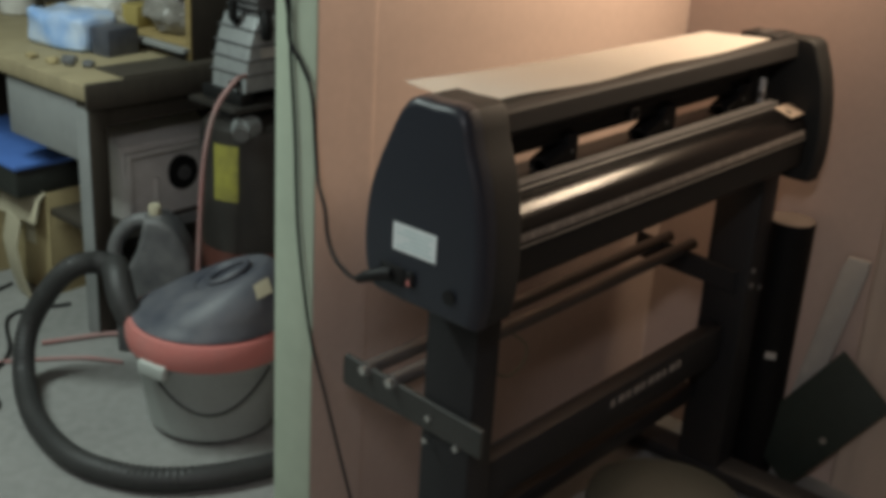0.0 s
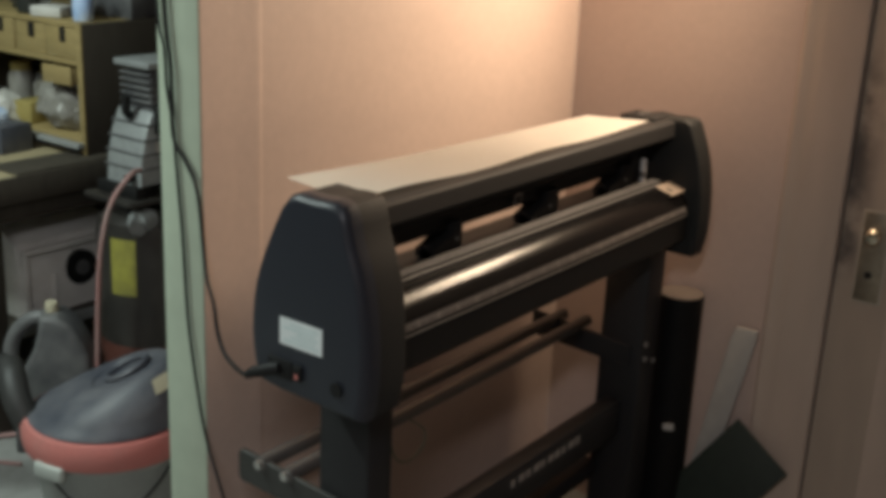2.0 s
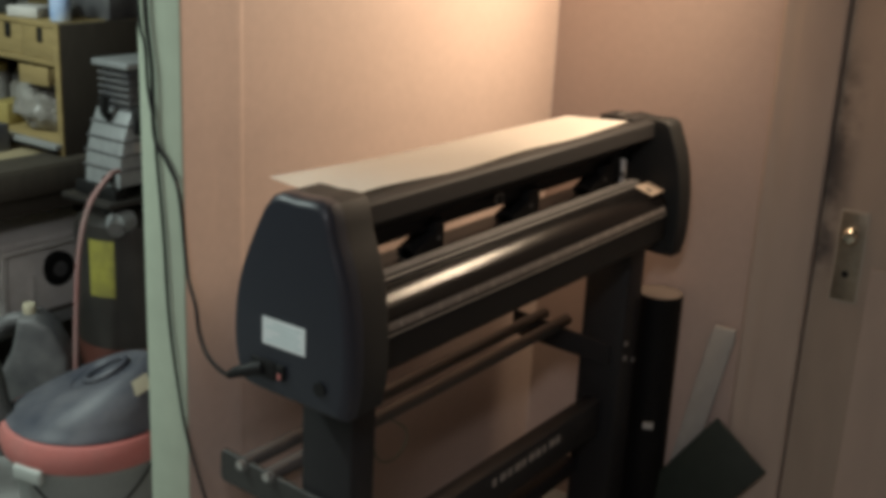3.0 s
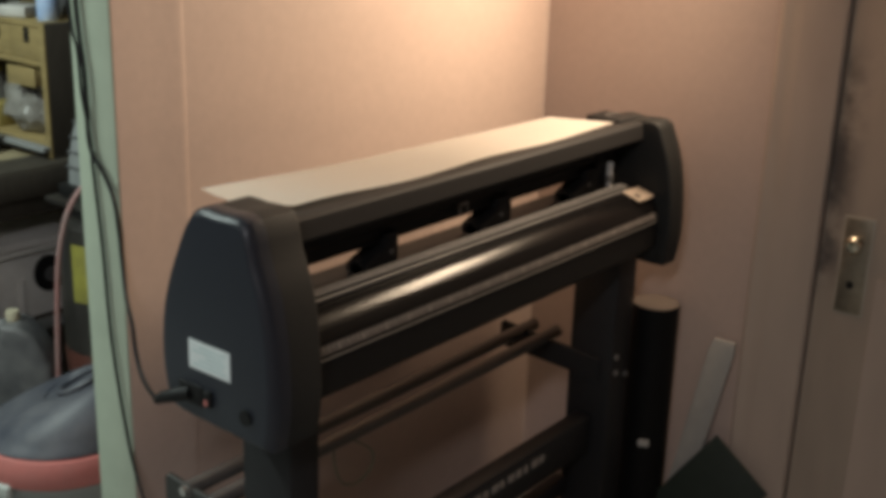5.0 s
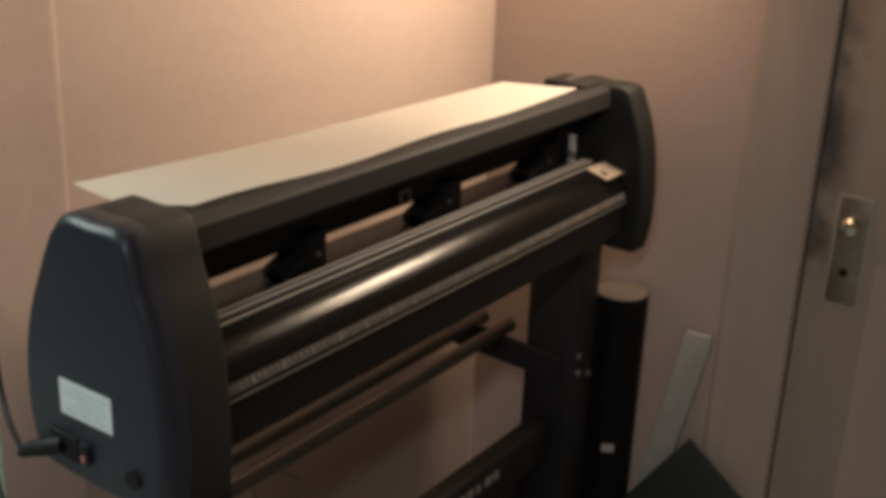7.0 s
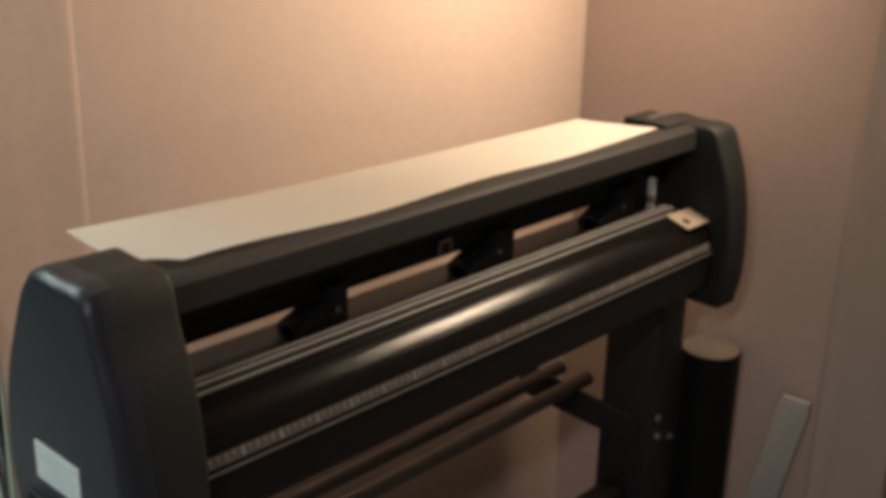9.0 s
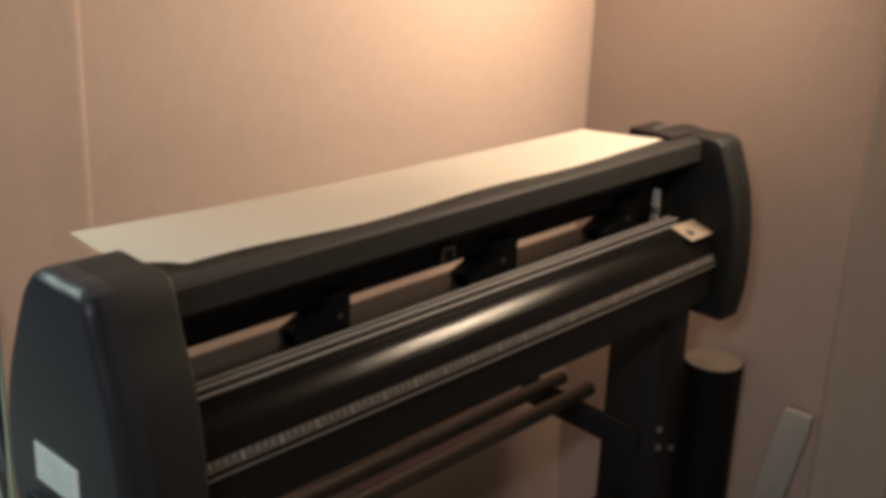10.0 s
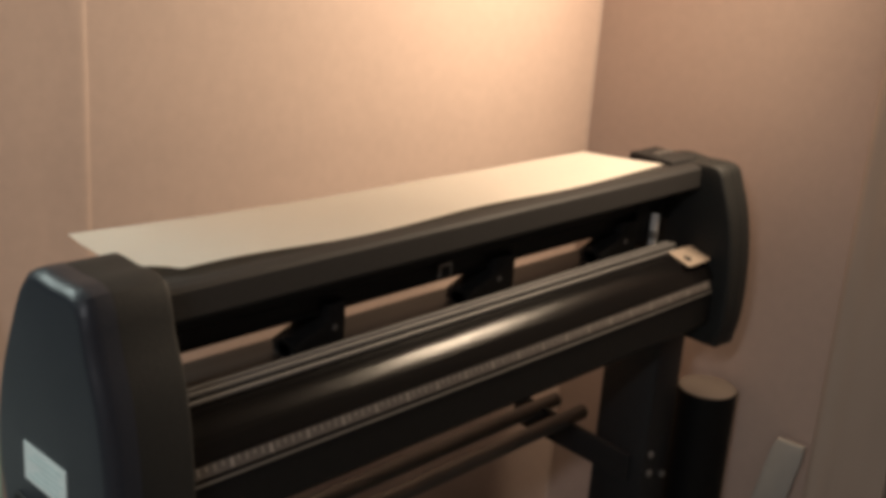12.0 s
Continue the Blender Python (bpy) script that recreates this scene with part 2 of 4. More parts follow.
def tube(bm, path, radius, sides=10, ribs=0.0, every=2):
    """A round tube along a path; ribs makes every so many rings thicker."""
    path = [Vector(p) for p in path]
    rings, up = [], Vector((0.3, 0.2, 1)).normalized()
    for i, p in enumerate(path):
        d = (path[min(i + 1, len(path) - 1)] - path[max(i - 1, 0)]).normalized()
        side = d.cross(up)
        if side.length < 1e-3:
            side = d.cross(Vector((1, 0, 0)))
        side.normalize()
        up = side.cross(d).normalized()
        r = (radius[i] if isinstance(radius, (list, tuple)) else radius) + (ribs if i % every == 0 else 0)
        rings.append([bm.verts.new(p + r * (math.cos(a) * side + math.sin(a) * up)) for a in (2 * math.pi * k / sides for k in range(sides))])
    for a, b in zip(rings, rings[1:]):
        for k in range(sides):
            bm.faces.new((a[k], a[(k + 1) % sides], b[(k + 1) % sides], b[k]))
    bm.faces.new(list(reversed(rings[0])))
    bm.faces.new(rings[-1])
    bmesh.ops.recalc_face_normals(bm, faces=bm.faces)
    return bm


def lathe(bm, profile, x, y, sides=40, sx=1.0, sy=1.0):
    """Rings of (radius, z) round an upright axis, closed at both ends."""
    rings = [[bm.verts.new((x + sx * r * math.cos(a), y + sy * r * math.sin(a), z)) for a in (2 * math.pi * k / sides for k in range(sides))] for r, z in profile]
    for a, b in zip(rings, rings[1:]):
        for k in range(sides):
            bm.faces.new((a[k], a[(k + 1) % sides], b[(k + 1) % sides], b[k]))
    bm.faces.new(list(reversed(rings[0])))
    bm.faces.new(rings[-1])
    bmesh.ops.recalc_face_normals(bm, faces=bm.faces)
    return bm


def rod(bm, a, b, r, sides=16):
    return tube(bm, [Vector(a), Vector(a).lerp(Vector(b), 0.5), Vector(b)], r, sides)


def shade(me, angle=40):
    for p in me.polygons:
        p.use_smooth = True
    bm = bmesh.new()
    bm.from_mesh(me)
    for e in bm.edges:
        e.smooth = len(e.link_faces) == 2 and e.calc_face_angle(0) < radians(angle)
    bm.to_mesh(me)
    bm.free()


def part(name, bm, mat, parent=None, label="", m=None, crease=34):
    me = bpy.data.meshes.new(name)
    bm.to_mesh(me)
    bm.free()
    me.materials.append(mat)
    shade(me, crease)
    ob = new(name, me)
    if parent:
        ob.parent = parent
    if m is not None:
        ob.matrix_basis = m
    if label:
        tagged(ob, label)
    return ob


def B():
    return bmesh.new()


def thing(name, label, category, group="", at=None):
    ob = new(name)
    ob.empty_display_size = 0.1
    if at is not None:
        ob.matrix_basis = at
    return tagged(ob, label, category, group)


def structure(name, bm, mat, label, category):
    return tagged(part(name, bm, mat), label, category, kind="structure")


# ---- the setting ----
WY, WT = 0.307, 0.098          # back wall's face and thickness
WX = 1.274                     # side wall's face
structure("floor", box(B(), -3.2, 3.2, -3.2, 4.2, -0.10, 0.0), CONCRETE, "grey stained concrete workshop floor", "floor")
structure("ceiling", box(B(), -3.2, 3.2, -3.2, 4.2, 2.40, 2.50), CEIL, "pale plain ceiling", "ceiling")
structure("wall_north", box(B(), 0.1005, WX + 0.12, WY, WY + WT, 0, 2.40), WALL, "pinkish beige painted partition wall", "wall")
structure("wall_east", box(B(), WX, WX + 0.12, -0.243, WY, 0, 2.40), WALL, "pinkish beige painted side wall", "wall")
structure("wall_over_door", box(B(), WX, WX + 0.12, -1.20, -0.243, 2.06, 2.40), WALL, "painted wall over the door", "wall")
structure("wall_beyond_door", box(B(), WX, WX + 0.12, -3.2, -1.20, 0, 2.40), WALL, "pinkish beige painted side wall", "wall")
structure("wall_south", box(B(), -3.2, 3.2, -3.3, -3.2, 0, 2.40), WALL, "plain painted wall", "wall")
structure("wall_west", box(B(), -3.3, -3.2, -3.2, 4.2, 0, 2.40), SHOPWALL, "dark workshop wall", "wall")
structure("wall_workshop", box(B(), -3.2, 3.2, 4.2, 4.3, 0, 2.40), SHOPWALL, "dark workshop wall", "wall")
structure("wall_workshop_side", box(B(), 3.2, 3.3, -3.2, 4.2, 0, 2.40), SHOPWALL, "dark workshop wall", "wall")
post = B()
box(post, 0.097, 0.1004, WY + 0.001, WY + WT + 0.002, 0, 2.40, 0.0012)
structure("wall_end_trim", post, GREENLIT, "board on the wall's end with the workshop light's green in its colour", "trim")
strip = B()
prism(strip, [(0.170, WY), (0.218, WY - 0.0010), (0.226, WY - 0.0019), (0.231, WY - 0.0015), (0.235, WY)], 0, 2.40, axis="z")
structure("wall_seam", strip, WALL, "painted cover strip over the wall boards' joint", "trim")
structure("corner_bead", prism(B(), [(WX, WY), (WX - 0.004, WY), (WX, WY - 0.004)], 0, 2.40, axis="z"), WALL, "painted filler in the wall's corner", "trim")

# ---- door ----
DX = WX + 0.006
door = B()
box(door, DX, DX + 0.04, -1.165, -0.379, 0.01, 2.04, 0.003)
door = structure("door_1", door, DOOR, "closed painted panel door with a worn brass lock plate", "door")
for y0, y1 in ((-0.735, -0.50), (-1.06, -0.82)):
    for z0, z1 in ((0.22, 0.78), (1.02, 1.90)):
        pan = B()
        prism(pan, [(y0, z0), (y1, z0), (y1, z1), (y0, z1)], DX - 0.006, DX - 0.0005)
        part("panel_moulding", pan, TRIM, door)
plate = part("lock_plate", box(B(), DX - 0.005, DX - 0.0008, -0.477, -0.424, 0.698, 0.894, 0.0015), BRASS, door, "worn brass lock plate with a dark keyhole")
part("keyhole", rod(B(), (DX - 0.0065, -0.449, 0.757), (DX - 0.003, -0.449, 0.757), 0.008), RUBBER, plate)
knob = B()
prof = [(DX - 0.004, 0.012), (DX - 0.018, 0.008), (DX - 0.022, 0.014), (DX - 0.030, 0.018), (DX - 0.037, 0.012), (DX - 0.038, 0.003)]
tube(knob, [(x, -0.453, 0.846) for x, r in prof], [r for x, r in prof], 20)
part("door_knob", knob, KNOB, plate, "polished worn brass knob")
part("plate_edge", box(B(), DX - 0.0030, DX - 0.0006, -0.481, -0.420, 0.694, 0.898, 0.0008), EDGE, plate, "pale painted-over edge of the plate")


def casing_profile(outer, inner):
    """A flat casing with a rounded bead along its outer edge."""
    d = 1 if inner > outer else -1
    return [(WX, outer), (WX - 0.004, outer), (WX - 0.0085, outer + 0.003 * d), (WX - 0.0105, outer + 0.008 * d), (WX - 0.0100, outer + 0.014 * d), (WX - 0.0080, outer + 0.019 * d),
            (WX - 0.0080, outer + 0.040 * d), (WX - 0.0090, outer + 0.046 * d), (WX - 0.0080, outer + 0.052 * d), (WX - 0.0080, inner - 0.010 * d), (WX - 0.0065, inner), (WX, inner)]


structure("door_casing", prism(B(), casing_profile(-0.241, -0.373), 0, 2.06, axis="z"), TRIM, "moulded painted door casing", "trim")
structure("door_jamb", box(B(), WX + 0.001, WX + 0.09, -0.375, -0.2435, 0, 2.06), TRIM, "painted door jamb", "trim")
structure("door_casing_far", prism(B(), casing_profile(-1.33, -1.18), 0, 2.06, axis="z"), TRIM, "moulded painted door casing", "trim")

# ---- the vinyl cutter ----
cutter = thing("vinyl_cutter", "black floor-standing vinyl cutting plotter on a steel stand", "plotter")
OUT = [(0.018, 1.077), (-0.034, 1.082), (-0.084, 1.079), (-0.101, 1.030), (-0.121, 0.975), (-0.133, 0.900), (-0.135, 0.820), (-0.127, 0.772), (-0.118, 0.764), (-0.04, 0.766), (0.062, 0.770), (0.086, 0.787), (0.097, 0.850), (0.088, 0.932), (0.057, 1.012)]


def grown(profile, by, top=2.0):
    cy, cz = -0.02, 0.92
    return [(cy + (y - cy) * (1 + by / 0.11), min(top, cz + (z - cz) * (1 + by / 0.15))) for y, z in profile]


def rounded(profile, steps=4):
    """The profile with its sides bowed slightly between the corners."""
    return smooth_profile(profile, steps)


def loft(bm, rings):
    """A skin over like profiles, each set at its own x, closed at both ends."""
    loops = [[bm.verts.new((x, y, z)) for y, z in profile] for x, profile in rings]
    n = len(loops[0])
    for a, b in zip(loops, loops[1:]):
        for k in range(n):
            bm.faces.new((a[k], a[(k + 1) % n], b[(k + 1) % n], b[k]))
    bm.faces.new(loops[0])
    bm.faces.new(loops[-1])
    bmesh.ops.recalc_face_normals(bm, faces=bm.faces)
    return bm


def end_cap(cover, body, top, mats):
    out = [(y, min(z, top)) for y, z in OUT]
    out = rounded(out, 3)
    outer = (0,) if cover[0] < body[0] else (1,)
    cap = part("end_cap", prism(B(), grown(out, -0.0006), *body, 0.006, 3, ends=(1 - outer[0],)), mats[0], cutter)
    face, back, r = (cover[0], cover[1], 0.020) if outer[0] == 0 else (cover[1], cover[0], -0.020)
    rings = [(back, out)] + [(face + r * (1 - math.sin(a)), grown(out, -abs(r) * 0.62 * (1 - math.cos(a)))) for a in [math.pi / 2 * k / 7 for k in range(8)]]
    part("cover", loft(B(), rings), mats[1], cap, "smooth blue-black outer cover")
    return cap


cap_l = end_cap((0.0, 0.034), (0.022, 0.095), 2.0, (CAPIN, CAP))
cap_r = end_cap((1.121, 1.159), (1.090, 1.130), 1.057, (CAPIN, CAPIN))
label_plate = part("type_label", box(B(), -0.0012, 0.001, -0.054, 0.030, 0.850, 0.892), LABEL, cap_l, "pale rating label with faint print")
for k in range(5):
    part("print_line", box(B(), -0.0016, -0.0009, -0.046 + 0.006 * (k % 2), 0.022 - 0.013 * (k % 3), 0.8565 + 0.0066 * k, 0.8585 + 0.0066 * k), LABELINK, label_plate)
sock = part("power_socket", box(B(), -0.004, 0.004, 0.004, 0.052, 0.795, 0.825, 0.002), RUBBER, cap_l)
part("rocker_switch", box(B(), -0.006, 0.004, -0.016, 0.000, 0.800, 0.824, 0.002), RUBBER, cap_l)
part("switch_mark", box(B(), -0.0066, -0.0055, -0.011, -0.005, 0.803, 0.811), VACRED, cap_l, "tiny red switch mark")
part("screw_cap", rod(B(), (-0.004, -0.084, 0.808), (0.004, -0.084, 0.808), 0.011, 14), RUBBER, cap_l)

beam = part("beam", prism(B(), [(0.060, 1.046), (-0.040, 1.055), (-0.052, 1.053), (-0.0565, 1.049), (-0.060, 1.022), (-0.057, 1.017), (0.050, 1.017), (0.062, 1.03)], 0.092, 1.092), BEAM, cutter, crease=12)
part("carriage_rail", prism(B(), [(-0.012, 1.0165), (-0.012, 0.985), (-0.006, 0.980), (-0.006, 0.962), (-0.012, 0.960), (0.040, 0.950), (0.046, 1.0165)], 0.092, 1.092), BLACK, beam)
deck = part("platen", prism(B(), [(0.050, 0.909), (0.046, 0.917), (-0.052, 0.914), (-0.052, 0.80), (0.05, 0.80)], 0.092, 1.092), DECK, cutter, "dark reflective cutting deck")
part("strip_bed", box(B(), 0.093, 1.060, -0.0520, -0.0265, 0.9135, 0.928, 0.0015), BLACK, deck)
for y, z in ((-0.0385, 0.930), (-0.0500, 0.930), (-0.0530, 0.9215)):
    part("cutting_strip", prism(B(), [(y - 0.0014, z - 0.002), (y + 0.0014, z - 0.002), (y + 0.0012, z + 0.0015), (y, z + 0.002), (y - 0.0012, z + 0.0012)], 0.094, 1.050), STRIP, deck)
curve = [(-0.0525, 0.9165), (-0.058, 0.9145), (-0.062, 0.9165), (-0.072, 0.9148), (-0.082, 0.9100), (-0.091, 0.9025), (-0.0953, 0.8972), (-0.0972, 0.8938), (-0.0995, 0.8905), (-0.1055, 0.879)]
part("apron", prism(B(), curve + [(-0.100, 0.876), (-0.0525, 0.90)], 0.094, 1.091), PLATEN, cutter, "glossy brushed black front apron")
ruler = part("ruler", prism(B(), [(-0.1055, 0.8785), (-0.1095, 0.8670), (-0.105, 0.8655), (-0.100, 0.877)], 0.096, 1.080), RULER, cutter, "grey scale strip with pale ticks")
ticks = B()
for k in range(96):
    x = 0.102 + k * 0.0101
    long = 0.0105 if k % 5 == 0 else (0.008 if k % 2 else 0.006)
    q = long / 0.0122
    ticks.verts.ensure_lookup_table()
    a, b = Vector((x, -0.1061, 0.8784)), Vector((x, -0.1101, 0.8672))
    e = a.lerp(b, q)
    w = 0.0024 if k % 5 else 0.0042
    vs = [ticks.verts.new(p) for p in (a, a + Vector((w, 0, 0)), e + Vector((w, 0, 0)), e)]
    ticks.faces.new(vs)
tagged(part("tick", ticks, TICK, ruler), kind="stuff")
front = part("front_panel", prism(B(), [(-0.053, 0.875), (-0.104, 0.865), (-0.108, 0.863), (-0.108, 0.806), (-0.100, 0.797), (0.040, 0.797), (0.049, 0.800), (-0.053, 0.8)], 0.093, 1.0915), BLACK, cutter)
part("lip", rod(B(), (0.096, -0.1085, 0.8590), (1.085, -0.1085, 0.8590), 0.0016, 8), ROLLER, front)
sticker = part("sticker", box(B(), -0.033, 0.033, -0.021, 0.021, 0, 0.0012), STICKER, cutter, "small cream warning sticker", m=pose(1.058, -0.0765, 0.9150, 17, 0, 0))
part("print_mark", box(B(), -0.010, 0.002, -0.006, 0.006, 0.0011, 0.0018), RUBBER, sticker, m=pose(-0.010, -0.002, 0, 0, 0, 30))


def pinch_roller(x0, x1):
    """A pressing arm with a sloping foot that carries the rubber wheel on its near side."""
    arm = B()
    prism(arm, [(x0, 0.974), (x1, 0.974), (x1, 0.924), (x1 - 0.004, 0.918), (x0 - 0.022, 0.9175), (x0 - 0.050, 0.9175), (x0 - 0.050, 0.932), (x0 - 0.016, 0.946), (x0, 0.957)], -0.022, 0.020, 0.002, 2, axis="y")
    p = part("pinch_arm", arm, BLACK, cutter)
    part("pinch_wheel", rod(B(), (x0 - 0.050, -0.002, 0.9265), (x0 - 0.020, -0.002, 0.9265), 0.0115, 16), RUBBER, p)
    part("spring_pin", rod(B(), (x0 + 0.010, -0.0235, 0.944), (x0 + 0.010, -0.021, 0.944), 0.004, 8), ROLLER, p)
    return p


for x0, x1 in ((0.353, 0.380), (0.648, 0.690), (0.943, 0.985)):
    pinch_roller(x0, x1)
blade = part("blade_holder", box(B(), 1.022, 1.030, -0.030, -0.018, 0.918, 0.978, 0.002), MARK, cutter, "thin pale blade holder")
part("collar", rod(B(), (1.026, -0.024, 0.938), (1.026, -0.024, 0.950), 0.008, 14), STEEL, blade)
part("carriage", box(B(), 0.985, 1.060, -0.016, 0.030, 0.930, 1.012, 0.004), BLACK, cutter)
part("sensor_clip", prism(B(), [(-0.0175, 0.985), (-0.0145, 0.985), (-0.0145, 0.968), (-0.0175, 0.968)], 0.542, 0.566), STEEL, cutter, "small bent steel clip")
part("clip_hole", box(B(), 0.546, 0.562, -0.0185, -0.017, 0.968, 0.981), RUBBER, cutter)
panel = part("key_panel", box(B(), 1.045, 1.118, -0.030, 0.052, 1.046, 1.060, 0.003), BEAM, cutter)
for k in range(3):
    part("key", box(B(), 1.064 + 0.016 * k, 1.074 + 0.016 * k, 0.010, 0.020, 1.059, 1.063, 0.001), STEEL, panel)

# stand
for x0, x1, side in ((0.108, 0.170, -1), (1.042, 1.122, 1)):
    leg = part("leg", box(B(), x0, x1, -0.055, 0.05, 0.058, 0.80, 0.006), LEG, cutter)
    foot = part("foot", box(B(), x0, x1, -0.30, 0.28, 0.022, 0.058, 0.008), LEG, cutter)
    for y in (-0.27, 0.25):
        part("caster", lathe(B(), [(0.014, 0.0), (0.018, 0.003), (0.018, 0.018), (0.010, 0.0225)], (x0 + x1) / 2, y, 16), RUBBER, foot)
bar = part("crossbar", box(B(), 0.170, 1.042, -0.018, 0.022, 0.325, 0.412, 0.004), LEG, cutter)
for k, w in enumerate((0.012, 0.020, 0.016, 0.022, 0.014, 0.020, 0.018, 0.012, 0.022, 0.016)):
    x = 0.595 + 0.0275 * k
    part("letter_bar", box(B(), x, x + w, -0.0195, -0.0175, 0.374, 0.390), TICK, bar)
part("lower_crossbar", box(B(), 0.170, 1.042, 0.030, 0.060, 0.205, 0.245, 0.004), LEG, cutter)
for y in (0.172, 0.111):
    r = part("roller", rod(B(), (0.096, y, 0.560), (1.085, y, 0.560), 0.0135, 20), ROLLER, cutter, "dull grey media roller")
    part("end_bolt", rod(B(), (0.088, y, 0.560), (0.0975, y, 0.560), 0.008, 12), CHROME, r)
for x0, x1, y0 in ((0.098, 0.1075, -0.085), (1.034, 1.0415, -0.030)):
    br = part("bracket", prism(B(), [(y0, 0.498), (0.221, 0.510), (0.228, 0.518), (0.228, 0.562), (0.221, 0.570), (y0, 0.548)], x0, x1, 0.0015, 1), BRACKET if x0 < 0.5 else LEG, cutter)
    if x0 < 0.5:
        for y, z in ((0.026, 0.527), (0.030, 0.484), (-0.036, 0.497)):
            part("bolt", rod(B(), (x0 - 0.004, y, z), (x0 + 0.003, y, z), 0.0055, 10), CHROME, br)
for x, z in ((1.060, 0.552), (1.062, 0.516), (1.105, 0.500)):
    part("leg_bolt", rod(B(), (x, -0.0585, z), (x, -0.054, z), 0.006, 10), CHROME, cutter)

# paper
sheet = B()
cols, lines = 72, 12
grid = []
for i in range(cols + 1):
    u = i / cols
    row = []
    for j in range(lines + 1):
        v = j / lines
        corner = max(0.0, 1 - u / 0.05) * max(0.0, 1 - v / 0.35)
        x = 0.099 + 0.884 * u + 0.012 * (1 - v) ** 2 + 0.030 * u ** 8 * (1 - v) + 0.035 * corner ** 1.5
        y = -0.028 - 0.008 * u + (0.143 - 0.010 * u) * v + 0.014 * u ** 8 * (1 - v) + 0.004 * math.sin(11 * u) * (1 - v) + 0.028 * corner ** 2
        z = 1.0600 - 0.004 * u + 0.0025 * math.sin(14 * u + 0.5) * (1 - v) + 0.017 * max(0, v - 0.35) ** 1.6 * max(0, 1 - 2.5 * u) ** 1.5 + 0.001 * v
        row.append(sheet.verts.new((x, y, z)))
    grid.append(row)
for i in range(cols):
    for j in range(lines):
        sheet.faces.new((grid[i][j], grid[i + 1][j], grid[i + 1][j + 1], grid[i][j + 1]))
bmesh.ops.solidify(sheet, geom=list(sheet.faces), thickness=0.0008)
paper = tagged(part("paper_sheet", sheet, PAPER), "long cream paper strip curling up off the cutter's beam", "paper")

# cords on the wall's end
power = thing("power_cord", "black mains cord hanging down to the cutter's socket", "cord")
part("cable", tube(B(), spline([(0.091, 0.400, 2.0), (0.091, 0.388, 1.60), (0.091, 0.379, 1.312), (0.090, 0.367, 1.204), (0.089, 0.364, 1.096), (0.090, 0.337, 1.058), (0.090, 0.312, 1.02), (0.090, 0.302, 0.968), (0.089, 0.297, 0.927), (0.079, 0.278, 0.872), (0.061, 0.242, 0.838), (0.053, 0.225, 0.797), (0.034, 0.186, 0.774), (0.003, 0.120, 0.775), (-0.014, 0.085, 0.788), (-0.018, 0.070, 0.797)], 8), 0.0036, 8), CORD, power)
part("plug", tube(B(), [(-0.020, 0.082, 0.788), (-0.018, 0.068, 0.797), (-0.014, 0.052, 0.803), (-0.010, 0.040, 0.808), (-0.004, 0.028, 0.811)], [0.006, 0.009, 0.010, 0.0105, 0.010], 12), RUBBER, power)
signal = thing("data_cord", "thin black cord hanging along the wall's end", "cord")
part("cable", tube(B(), spline([(0.092, 0.402, 2.0), (0.092, 0.400, 1.60), (0.092, 0.399, 1.310), (0.092, 0.384, 1.237), (0.092, 0.380, 1.172), (0.0925, 0.367, 1.108), (0.0925, 0.364, 1.059), (0.0925, 0.352, 0.93), (0.092, 0.342, 0.775), (0.090, 0.316, 0.633), (0.088, 0.293, 0.556), (0.082, 0.254, 0.484), (0.08, 0.213, 0.387), (0.08, 0.180, 0.305), (0.085, 0.145, 0.20), (0.09, 0.13, 0.08), (0.10, 0.16, 0.006), (0.14, 0.24, 0.006)], 8), 0.0028, 8), CORD, signal)
lead = thing("thin_lead", "thin black lead dangling under the cutter's far end", "cord")
part("cable", tube(B(), spline([(1.125, -0.020, 0.790), (1.135, -0.030, 0.745), (1.150, -0.030, 0.700), (1.140, 0.010, 0.640), (1.135, 0.058, 0.60)], 6), 0.0022, 8), CORD, lead)
loop = thing("wire_loop", "thin loose wire loop hanging off the media roller", "wire")
part("strand", tube(B(), spline([(0.405, 0.128, 0.558), (0.43, 0.112, 0.540), (0.478, 0.115, 0.500), (0.485, 0.122, 0.462), (0.455, 0.128, 0.440), (0.415, 0.130, 0.455), (0.400, 0.136, 0.50), (0.402, 0.138, 0.558)], 6), 0.0021, 6), WIRE, loop)

# things in the corner beside the cutter
roll = thing("vinyl_roll", "black vinyl roll standing upright by the wall", "roll")
part("wrap", lathe(B(), [(0.049, 0.0), (0.052, 0.003), (0.052, 0.636), (0.0505, 0.638)], 1.209, -0.061, 36), BLACKVINYL, roll)
part("core", lathe(B(), [(0.030, 0.632), (0.050, 0.634), (0.0502, 0.6385), (0.046, 0.640), (0.006, 0.640)], 1.209, -0.061, 30), CARDCORE, roll, "tan paper end of the roll")
part("tape", box(B(), -0.012, 0.012, -0.0012, 0.0012, -0.008, 0.008), PANWHITE, roll, "scrap of pale tape", m=pose(1.1612, -0.0865, 0.322, 0, 0, -61))

slat = thing("pale_slat", "pale grey flat slat leaning in the corner by the wall", "slat", at=pose(1.222, -0.112, 0.002, 9.8, 3.3, 0))
part("board", prism(B(), [(-0.024, 0.0), (0.024, 0.0), (0.029, 0.55), (0.024, 0.578), (-0.024, 0.588), (-0.029, 0.56)], -0.006, 0.006, 0.002, 2), PANWHITE, slat)

